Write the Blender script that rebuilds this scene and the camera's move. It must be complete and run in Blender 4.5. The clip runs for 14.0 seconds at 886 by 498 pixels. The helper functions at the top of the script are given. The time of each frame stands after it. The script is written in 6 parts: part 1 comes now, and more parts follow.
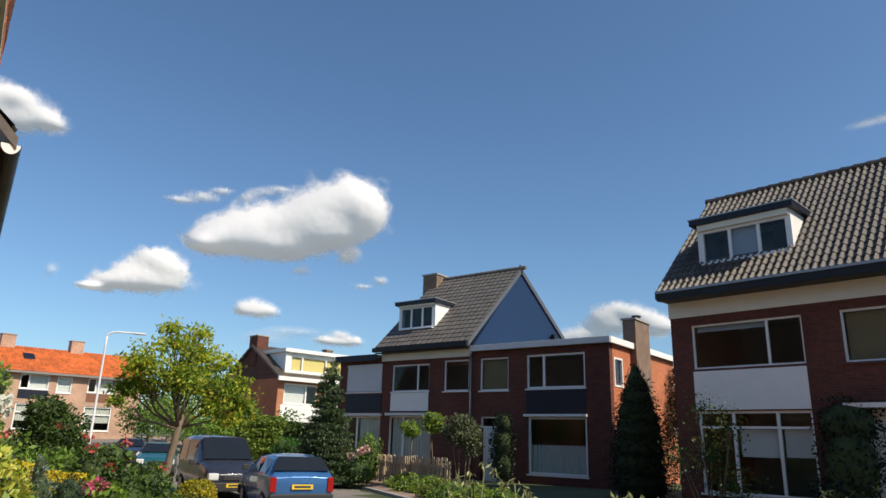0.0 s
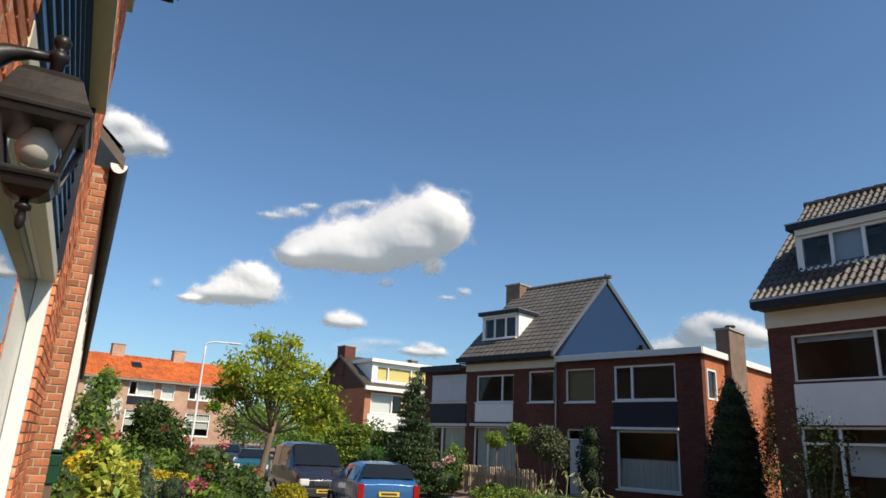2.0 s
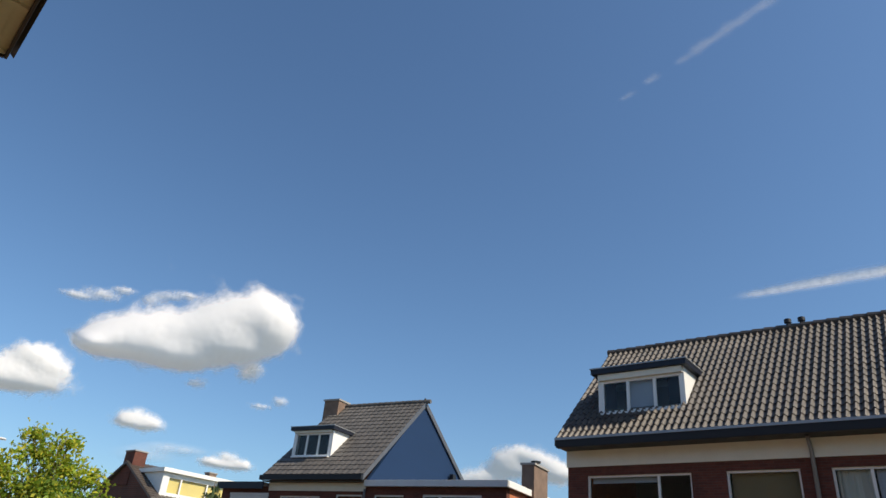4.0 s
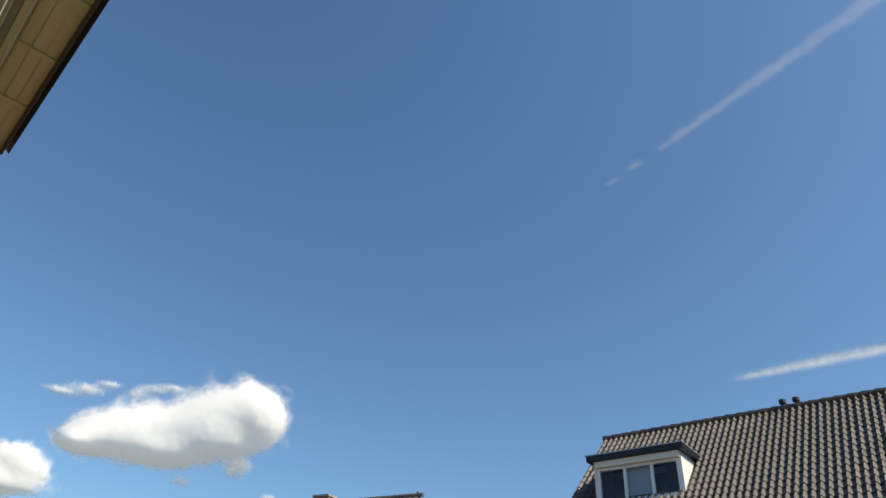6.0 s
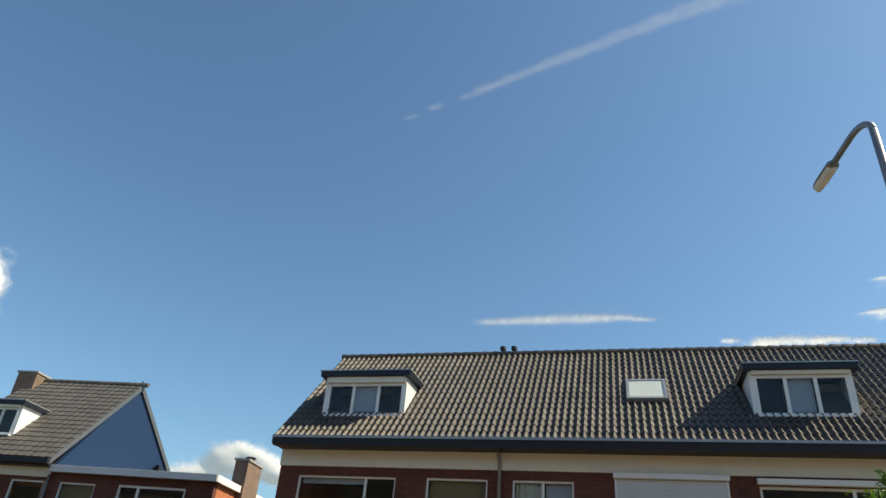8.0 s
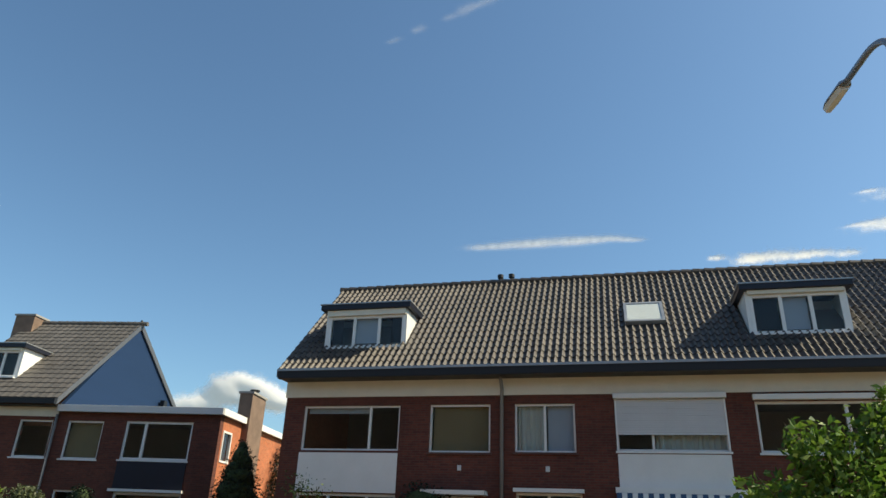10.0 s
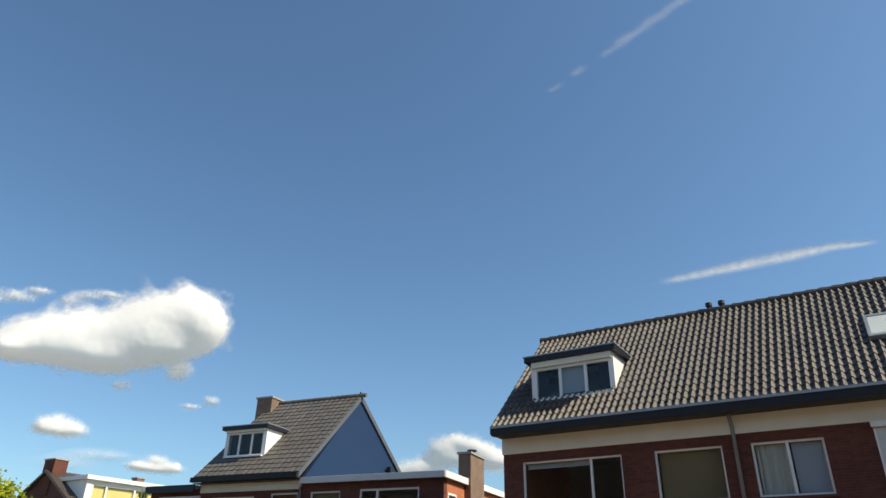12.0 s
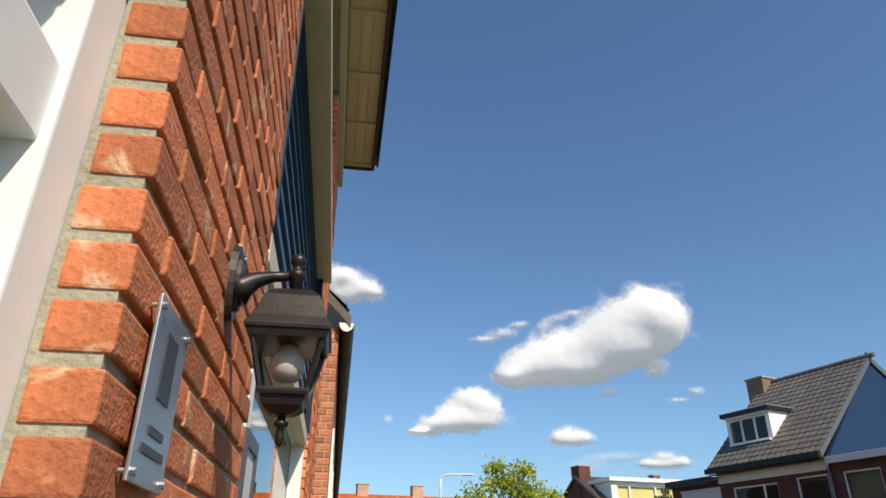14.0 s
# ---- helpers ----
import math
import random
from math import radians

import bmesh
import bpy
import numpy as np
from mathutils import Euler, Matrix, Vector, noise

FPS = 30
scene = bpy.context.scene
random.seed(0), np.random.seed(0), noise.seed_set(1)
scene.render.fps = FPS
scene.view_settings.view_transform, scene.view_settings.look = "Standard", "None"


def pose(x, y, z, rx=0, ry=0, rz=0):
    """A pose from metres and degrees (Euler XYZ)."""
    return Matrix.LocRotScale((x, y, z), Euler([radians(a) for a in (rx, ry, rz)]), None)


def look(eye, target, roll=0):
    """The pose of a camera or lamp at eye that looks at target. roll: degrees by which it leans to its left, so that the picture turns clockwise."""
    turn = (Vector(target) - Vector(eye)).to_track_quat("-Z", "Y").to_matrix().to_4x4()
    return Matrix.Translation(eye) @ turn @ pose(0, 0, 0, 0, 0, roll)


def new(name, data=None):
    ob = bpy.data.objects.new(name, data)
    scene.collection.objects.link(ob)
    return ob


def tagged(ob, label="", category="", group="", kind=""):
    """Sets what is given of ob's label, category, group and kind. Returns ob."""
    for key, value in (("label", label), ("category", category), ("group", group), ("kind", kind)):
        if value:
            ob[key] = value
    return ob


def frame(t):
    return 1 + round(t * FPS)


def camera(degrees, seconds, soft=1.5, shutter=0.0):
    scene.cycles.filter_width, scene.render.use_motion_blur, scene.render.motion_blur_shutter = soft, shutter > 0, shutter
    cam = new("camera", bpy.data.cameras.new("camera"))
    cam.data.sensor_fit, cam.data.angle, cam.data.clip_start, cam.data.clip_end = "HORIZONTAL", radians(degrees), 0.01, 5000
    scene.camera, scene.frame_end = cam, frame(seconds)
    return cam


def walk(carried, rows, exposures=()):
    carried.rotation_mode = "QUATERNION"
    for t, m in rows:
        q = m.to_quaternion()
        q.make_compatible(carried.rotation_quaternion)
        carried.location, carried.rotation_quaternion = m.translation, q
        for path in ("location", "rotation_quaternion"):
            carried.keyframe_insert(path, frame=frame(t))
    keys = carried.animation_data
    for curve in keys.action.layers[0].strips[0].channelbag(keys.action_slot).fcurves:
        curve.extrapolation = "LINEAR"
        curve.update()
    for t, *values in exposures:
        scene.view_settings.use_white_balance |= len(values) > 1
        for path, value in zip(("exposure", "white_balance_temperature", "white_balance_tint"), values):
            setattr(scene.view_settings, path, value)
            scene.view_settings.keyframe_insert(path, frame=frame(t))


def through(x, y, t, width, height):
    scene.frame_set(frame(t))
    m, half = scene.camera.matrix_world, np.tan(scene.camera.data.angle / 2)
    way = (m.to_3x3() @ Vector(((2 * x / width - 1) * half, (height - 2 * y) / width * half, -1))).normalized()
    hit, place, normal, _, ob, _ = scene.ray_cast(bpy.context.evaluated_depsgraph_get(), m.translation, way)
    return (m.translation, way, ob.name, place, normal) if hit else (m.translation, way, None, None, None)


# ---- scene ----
cam = camera(67.15, 14.0, soft=1.5)
PATH = [
    (0, (-0.146, 0.039, 1.582), (-1.544, 1.358, 2.133), 1.67),
    (0.5, (-0.144, 0.048, 1.562), (-1.640, 1.255, 2.116), 2.16),
    (1, (-0.109, 0.044, 1.541), (-1.665, 1.171, 2.097), 2.95),
    (1.5, (-0.109, 0.041, 1.540), (-1.696, 1.123, 2.098), 2.96),
    (2, (-0.096, 0.041, 1.538), (-1.648, 1.164, 2.111), 2.93),
    (2.5, (-0.084, 0.042, 1.544), (-1.599, 1.205, 2.140), 3.19),
    (3, (-0.114, 0.052, 1.527), (-1.528, 1.302, 2.188), 4.79),
    (3.5, (-0.077, 0.052, 1.558), (-1.334, 1.389, 2.353), 5.08),
    (4, (-0.051, 0.033, 1.571), (-1.182, 1.402, 2.491), 5.12),
    (4.2, (-0.033, 0.027, 1.570), (-1.132, 1.402, 2.521), 4.80),
    (6.3, (0.061, 0.037, 1.512), (-0.981, 1.299, 2.660), 3.95),
    (6.5, (0.100, 0.057, 1.514), (-0.954, 1.321, 2.650), 4.10),
    (7, (0.150, 0.040, 1.499), (-0.882, 1.363, 2.587), 5.60),
    (7.5, (0.180, 0.013, 1.488), (-0.506, 1.566, 2.545), 6.25),
    (7.7, (0.192, 0.005, 1.482), (-0.354, 1.632, 2.510), 5.88),
    (9.8, (-0.024, -0.010, 1.619), (-0.453, 1.779, 2.402), 2.69),
    (10, (-0.051, 0.001, 1.624), (-0.532, 1.777, 2.409), 2.25),
    (10.5, (-0.086, 0.007, 1.651), (-0.654, 1.752, 2.446), 2.38),
    (11, (-0.109, 0.039, 1.654), (-0.712, 1.747, 2.501), 1.85),
    (11.5, (-0.070, 0.054, 1.640), (-0.813, 1.680, 2.536), 0.70),
    (12, (-0.071, 0.092, 1.624), (-1.045, 1.585, 2.531), 1.12),
    (12.5, (-0.059, 0.066, 1.621), (-1.264, 1.397, 2.501), 1.15),
    (13, (-0.103, 0.079, 1.649), (-1.509, 1.243, 2.467), 0.49),
    (13.5, (-0.159, 0.049, 1.640), (-1.803, 0.859, 2.442), -0.10),
    (14, (-0.144, 0.017, 1.648), (-1.865, 0.541, 2.521), 0.33),
]
walk(cam, [(t, look(e, g, r)) for t, e, g, r in PATH],
     [(0, 0, 6500, 10), (4.0, 0.02, 6500, 10), (6.5, 0.19, 6700, 5), (7.5, 0.28, 7000, 3), (11.0, 0.28, 7000, 3), (12.0, 0.2, 6800, 6), (13.0, 0.17, 6600, 9), (14.0, 0.08, 6500, 10)])


# ---- world, sun, exposure ----
TO_SUN = Vector((1.6, 0.36, 1.64)).normalized()
sky_world = bpy.data.worlds.new("sky")
scene.world = sky_world
sky_world.use_nodes = True
nt = sky_world.node_tree
nt.nodes.clear()
sky = nt.nodes.new("ShaderNodeTexSky")
sky.sky_type, sky.sun_disc = "NISHITA", False
sky.sun_elevation, sky.sun_rotation = math.asin(TO_SUN.z), math.atan2(TO_SUN.x, TO_SUN.y)
sky.altitude, sky.air_density, sky.dust_density, sky.ozone_density = 0, 1.0, 0.9, 2.0
bg, wo = nt.nodes.new("ShaderNodeBackground"), nt.nodes.new("ShaderNodeOutputWorld")
bg.inputs["Strength"].default_value = 0.124
hue = nt.nodes.new("ShaderNodeMix")
hue.data_type, hue.blend_type = "RGBA", "MULTIPLY"
hue.inputs[0].default_value, hue.inputs[7].default_value = 1.0, (0.78, 0.97, 1.09, 1)
nt.links.new(sky.outputs["Color"], hue.inputs[6])
nt.links.new(hue.outputs[2], bg.inputs["Color"])
nt.links.new(bg.outputs["Background"], wo.inputs["Surface"])

sun_data = bpy.data.lights.new("sun", "SUN")
sun_data.energy, sun_data.angle, sun_data.color = 5.3, radians(0.5), (1.0, 0.885, 0.70)
sun = new("sun", sun_data)
sun.matrix_world = Matrix.Translation((30, 6, 40)) @ TO_SUN.to_track_quat("Z", "Y").to_matrix().to_4x4()


# ---- materials ----
def mat_new(name):
    m = bpy.data.materials.new(name)
    m.use_nodes = True
    t = m.node_tree
    return m, t, t.nodes["Principled BSDF"]


def node(t, kind, **inputs):
    n = t.nodes.new(kind)
    for k, v in inputs.items():
        n.inputs[k.replace("_", " ")].default_value = v
    return n


def ramp(t, fac, stops):
    r = t.nodes.new("ShaderNodeValToRGB")
    e = r.color_ramp.elements
    while len(e) < len(stops):
        e.new(0.5)
    for el, (p, c) in zip(e, stops):
        el.position, el.color = p, (*c, 1)
    t.links.new(fac, r.inputs["Fac"])
    return r.outputs["Color"]


def mixed(t, fac, a, b, how="MIX"):
    m = t.nodes.new("ShaderNodeMix")
    m.data_type, m.blend_type = "RGBA", how
    for sock, v in ((m.inputs[0], fac), (m.inputs[6], a), (m.inputs[7], b)):
        if isinstance(v, bpy.types.NodeSocket):
            t.links.new(v, sock)
        else:
            sock.default_value = v if isinstance(v, float) else (*v, 1)
    return m.outputs[2]


def surface(name, color, vary=0.15, scale=3.0, fine=40.0, rough=0.7, metal=0.0, bump=0.15, per_object=0.0, per_island=0.0, spec=0.4, stretch=(1, 1, 1)):
    """A painted, mineral or metal surface: two scales of variation in tone, fine relief, and uneven gloss."""
    m, t, p = mat_new(name)
    co = t.nodes.new("ShaderNodeTexCoord")
    mp = t.nodes.new("ShaderNodeMapping")
    mp.inputs["Scale"].default_value = stretch
    t.links.new(co.outputs["Object"], mp.inputs["Vector"])
    n1, n2 = node(t, "ShaderNodeTexNoise", Scale=scale, Detail=4.0), node(t, "ShaderNodeTexNoise", Scale=fine, Detail=5.0)
    for n in (n1, n2):
        t.links.new(mp.outputs["Vector"], n.inputs["Vector"])
    dark, light = tuple(c * (1 - vary) for c in color), tuple(min(1, c * (1 + vary)) for c in color)
    col = mixed(t, 0.35, ramp(t, n1.outputs["Fac"], [(0.3, dark), (0.7, light)]), ramp(t, n2.outputs["Fac"], [(0.3, dark), (0.7, light)]))
    for amount, source in ((per_object, "obj"), (per_island, "isl")):
        if amount:
            r = t.nodes.new("ShaderNodeObjectInfo" if source == "obj" else "ShaderNodeNewGeometry")
            out = r.outputs["Random"] if source == "obj" else r.outputs["Random Per Island"]
            g = ramp(t, out, [(0.0, (1 - amount,) * 3), (0.5, (1.0, 1.0, 1.0)), (1.0, (1 + amount, 1 + 0.8 * amount, 1 + 0.7 * amount))])
            col = mixed(t, 1.0, col, g, "MULTIPLY")
    t.links.new(col, p.inputs["Base Color"])
    p.inputs["Metallic"].default_value = metal
    p.inputs["Specular IOR Level"].default_value = spec
    rr = t.nodes.new("ShaderNodeMapRange")
    rr.inputs["To Min"].default_value, rr.inputs["To Max"].default_value = max(0.02, rough - 0.12), min(1, rough + 0.12)
    t.links.new(n1.outputs["Fac"], rr.inputs["Value"])
    t.links.new(rr.outputs["Result"], p.inputs["Roughness"])
    if bump:
        b = node(t, "ShaderNodeBump", Strength=bump, Distance=0.01)
        t.links.new(n2.outputs["Fac"], b.inputs["Height"])
        t.links.new(b.outputs["Normal"], p.inputs["Normal"])
    return m


def limed(m, pale, at=0.6):
    """Adds pale lime stains of irregular shape to a surface."""
    t = m.node_tree
    p = t.nodes["Principled BSDF"]
    old = p.inputs["Base Color"].links[0].from_socket
    co, n = t.nodes.new("ShaderNodeTexCoord"), node(t, "ShaderNodeTexNoise", Scale=13.0, Detail=6.0, Distortion=0.8)
    mp, oi = t.nodes.new("ShaderNodeVectorMath"), t.nodes.new("ShaderNodeObjectInfo")
    t.links.new(co.outputs["Object"], mp.inputs[0])
    t.links.new(oi.outputs["Location"], mp.inputs[1])
    t.links.new(mp.outputs[0], n.inputs["Vector"])
    fac = ramp(t, n.outputs["Fac"], [(at, (0.0, 0.0, 0.0)), (at + 0.07, (0.75, 0.75, 0.75))])
    t.links.new(mixed(t, fac, old, pale), p.inputs["Base Color"])
    return m


def brickwork(name, tones, mortar, side=False, scale=1.0):
    """Far brickwork, courses of 62 mm, laid along the wall's own x (or y for a side wall) and z."""
    m, t, p = mat_new(name)
    co, sp, cb = t.nodes.new("ShaderNodeTexCoord"), t.nodes.new("ShaderNodeSeparateXYZ"), t.nodes.new("ShaderNodeCombineXYZ")
    t.links.new(co.outputs["Object"], sp.inputs[0])
    t.links.new(sp.outputs["Y" if side else "X"], cb.inputs["X"])
    t.links.new(sp.outputs["Z"], cb.inputs["Y"])
    br = node(t, "ShaderNodeTexBrick", Scale=1.0 / scale, Mortar_Size=0.006, Brick_Width=0.22, Row_Height=0.062, Bias=0.0)
    br.inputs["Color1"].default_value, br.inputs["Color2"].default_value = (*tones[0], 1), (*tones[1], 1)
    br.inputs["Mortar"].default_value = (*mortar, 1)
    t.links.new(cb.outputs[0], br.inputs["Vector"])
    n1, n2 = node(t, "ShaderNodeTexNoise", Scale=0.7, Detail=5.0), node(t, "ShaderNodeTexNoise", Scale=9.0, Detail=4.0)
    for n in (n1, n2):
        t.links.new(co.outputs["Object"], n.inputs["Vector"])
    col = mixed(t, 1.0, br.outputs["Color"], ramp(t, n1.outputs["Fac"], [(0.3, (0.78, 0.76, 0.75)), (0.7, (1.15, 1.1, 1.08))]), "MULTIPLY")
    col = mixed(t, 1.0, col, ramp(t, n2.outputs["Fac"], [(0.3, (0.85, 0.85, 0.85)), (0.7, (1.12, 1.12, 1.12))]), "MULTIPLY")
    t.links.new(col, p.inputs["Base Color"])
    p.inputs["Roughness"].default_value = 0.9
    b = node(t, "ShaderNodeBump", Strength=0.5, Distance=0.008)
    b.invert = True
    t.links.new(br.outputs["Fac"], b.inputs["Height"])
    t.links.new(b.outputs["Normal"], p.inputs["Normal"])
    return m


def glass(name, tint=(0.9, 0.93, 0.93), rough=0.0):
    """A pane: clear, with the gloss of real glass."""
    m = bpy.data.materials.new(name)
    m.use_nodes = True
    t = m.node_tree
    t.nodes.clear()
    out, mix = t.nodes.new("ShaderNodeOutputMaterial"), t.nodes.new("ShaderNodeMixShader")
    tr, gl, lw = t.nodes.new("ShaderNodeBsdfTransparent"), t.nodes.new("ShaderNodeBsdfGlossy"), node(t, "ShaderNodeLayerWeight", Blend=0.5)
    pw, fr = t.nodes.new("ShaderNodeMath"), t.nodes.new("ShaderNodeMath")
    pw.operation, fr.operation = "POWER", "MULTIPLY_ADD"
    pw.inputs[1].default_value, fr.inputs[1].default_value, fr.inputs[2].default_value = 5.0, 0.97, 0.022
    t.links.new(lw.outputs["Facing"], pw.inputs[0])
    t.links.new(pw.outputs[0], fr.inputs[0])
    tr.inputs["Color"].default_value = (*tint, 1)
    gl.inputs["Roughness"].default_value = rough
    n = node(t, "ShaderNodeTexNoise", Scale=0.8, Detail=1.0)
    b = node(t, "ShaderNodeBump", Strength=0.04, Distance=0.05)
    co = t.nodes.new("ShaderNodeTexCoord")
    t.links.new(co.outputs["Object"], n.inputs["Vector"])
    t.links.new(n.outputs["Fac"], b.inputs["Height"])
    t.links.new(b.outputs["Normal"], gl.inputs["Normal"])
    t.links.new(fr.outputs[0], mix.inputs[0])
    t.links.new(tr.outputs[0], mix.inputs[1])
    t.links.new(gl.outputs[0], mix.inputs[2])
    t.links.new(mix.outputs[0], out.inputs["Surface"])
    return m


def leafy(name, tones, rough=0.5, through=0.35):
    """Leaves: a tone of its own for each, with light that passes through."""
    m, t, p = mat_new(name)
    g = t.nodes.new("ShaderNodeNewGeometry")
    co = t.nodes.new("ShaderNodeTexCoord")
    n = node(t, "ShaderNodeTexNoise", Scale=1.3, Detail=3.0)
    t.links.new(co.outputs["Object"], n.inputs["Vector"])
    k = len(tones)
    c1 = ramp(t, g.outputs["Random Per Island"], [(i / max(1, k - 1), c) for i, c in enumerate(tones)])
    col = mixed(t, 1.0, c1, ramp(t, n.outputs["Fac"], [(0.3, (0.7, 0.72, 0.7)), (0.7, (1.25, 1.25, 1.2))]), "MULTIPLY")
    t.links.new(col, p.inputs["Base Color"])
    p.inputs["Roughness"].default_value, p.inputs["Specular IOR Level"].default_value = rough, 0.35
    tl, mx, out = t.nodes.new("ShaderNodeBsdfTranslucent"), t.nodes.new("ShaderNodeMixShader"), t.nodes["Material Output"]
    t.links.new(col, tl.inputs["Color"])
    mx.inputs[0].default_value = through
    t.links.new(p.outputs[0], mx.inputs[1])
    t.links.new(tl.outputs[0], mx.inputs[2])
    t.links.new(mx.outputs[0], out.inputs["Surface"])
    return m


M = {
    # One red brick in two tones: shade darkens the first, sun brightens the second.
    "brick_red_shaded": brickwork("far red brick with shade in its tone", [(0.15, 0.043, 0.027), (0.10, 0.031, 0.022)], (0.105, 0.062, 0.046)),
    "brick_red_sunlit": brickwork("far red brick with sunlight in its tone", [(0.55, 0.17, 0.07), (0.44, 0.13, 0.055)], (0.42, 0.24, 0.14), side=True),
    "brick_tan": brickwork("far tan brick", [(0.42, 0.24, 0.14), (0.34, 0.19, 0.115)], (0.36, 0.26, 0.18), side=True),
    "brick_own": limed(surface("weathered orange red brick", (0.54, 0.175, 0.075), 0.32, 14, 120, 0.88, bump=0.4, per_object=0.36, per_island=0.36), (0.66, 0.46, 0.30)),
    "mortar": surface("grey lime mortar", (0.34, 0.31, 0.235), 0.25, 12, 120, 0.95, bump=0.4),
    "white": surface("white painted timber", (0.80, 0.79, 0.76), 0.05, 2, 30, 0.45, bump=0.05),
    "cream": surface("cream painted boards", (0.74, 0.70, 0.58), 0.06, 2, 30, 0.55, bump=0.05),
    "beige": surface("beige painted timber", (0.60, 0.53, 0.36), 0.08, 2, 30, 0.5, bump=0.05),
    "grey_white": surface("light grey panel", (0.62, 0.61, 0.60), 0.05, 2, 30, 0.5, bump=0.03),
    "black": surface("black painted gutter board", (0.012, 0.012, 0.014), 0.2, 3, 30, 0.5),
    "navy": surface("navy painted boards", (0.009, 0.012, 0.024), 0.15, 3, 30, 0.45),
    "blue_board": surface("dark blue painted boards", (0.035, 0.085, 0.17), 0.1, 3, 40, 0.4, bump=0.05, per_object=0.1),
    "blue_gable": surface("slate blue gable boards", (0.016, 0.037, 0.09), 0.1, 1.0, 20, 0.6, bump=0.1, spec=0.12, stretch=(0.3, 0.3, 6)),
    "tile": surface("dark brown grey concrete roof tiles", (0.075, 0.061, 0.051), 0.34, 1.2, 25, 0.46, spec=0.55, bump=0.3, per_object=0.16, per_island=0.16),
    "tile_grey": surface("grey concrete roof tiles", (0.115, 0.105, 0.095), 0.25, 1.0, 25, 0.65, bump=0.3, per_object=0.14, per_island=0.14),
    "tile_orange": surface("orange clay roof tiles", (0.52, 0.125, 0.03), 0.2, 0.5, 12, 0.75, bump=0.3, per_island=0.22),
    "zinc": surface("weathered zinc", (0.36, 0.37, 0.38), 0.15, 4, 40, 0.45, metal=0.6),
    "pipe": surface("grey plastic pipe", (0.22, 0.21, 0.20), 0.1, 4, 40, 0.5),
    "glass": glass("window glass"),
    # Near-black backing for panes, in place of the shade in the room.
    "dark_sheet": surface("near black sheet for unlit rooms", (0.008, 0.008, 0.014), 0.2, 2, 60, 0.9),
    "brick_grey": surface("sooty grey brown brick", (0.2, 0.135, 0.1), 0.3, 3, 30, 0.9, bump=0.4),
    "white_blind": surface("white roller blind", (0.7, 0.7, 0.68), 0.05, 2, 60, 0.8),
    "verge": surface("dark grey verge metal", (0.09, 0.095, 0.11), 0.1, 3, 40, 0.5),
    "dark_room": surface("plain interior plaster", (0.34, 0.37, 0.35), 0.1, 1, 20, 0.9),
    "curtain": surface("pale curtain cloth", (0.55, 0.55, 0.50), 0.15, 2, 60, 0.9, stretch=(12, 12, 0.5)),
    "blind": surface("grey blue blind", (0.4, 0.43, 0.5), 0.08, 2, 60, 0.8),
    "asphalt": surface("grey brown clinker road", (0.19, 0.17, 0.15), 0.25, 0.6, 60, 0.9, bump=0.5),
    "paving": surface("brown grey concrete paving", (0.30, 0.205, 0.16), 0.2, 1.0, 40, 0.9, bump=0.4, per_island=0.2),
    "kerb": surface("grey concrete kerb", (0.33, 0.31, 0.29), 0.15, 2, 40, 0.9, bump=0.4),
    "soil": surface("dark soil and low grass", (0.06, 0.075, 0.03), 0.4, 0.8, 30, 0.95, bump=0.8),
    "sill_brown": surface("brown glazed sill tiles", (0.10, 0.045, 0.035), 0.2, 4, 40, 0.5, stretch=(6, 1, 1)),
    "tan_cloth": surface("olive tan roller blind", (0.23, 0.17, 0.09), 0.1, 2, 60, 0.85),
    "iron": surface("black cast lantern metal", (0.022, 0.02, 0.02), 0.25, 20, 120, 0.42, metal=0.3, bump=0.04),
    "bark": surface("grey brown bark", (0.16, 0.12, 0.085), 0.35, 6, 50, 0.9, bump=0.8, stretch=(1, 1, 0.25)),
}


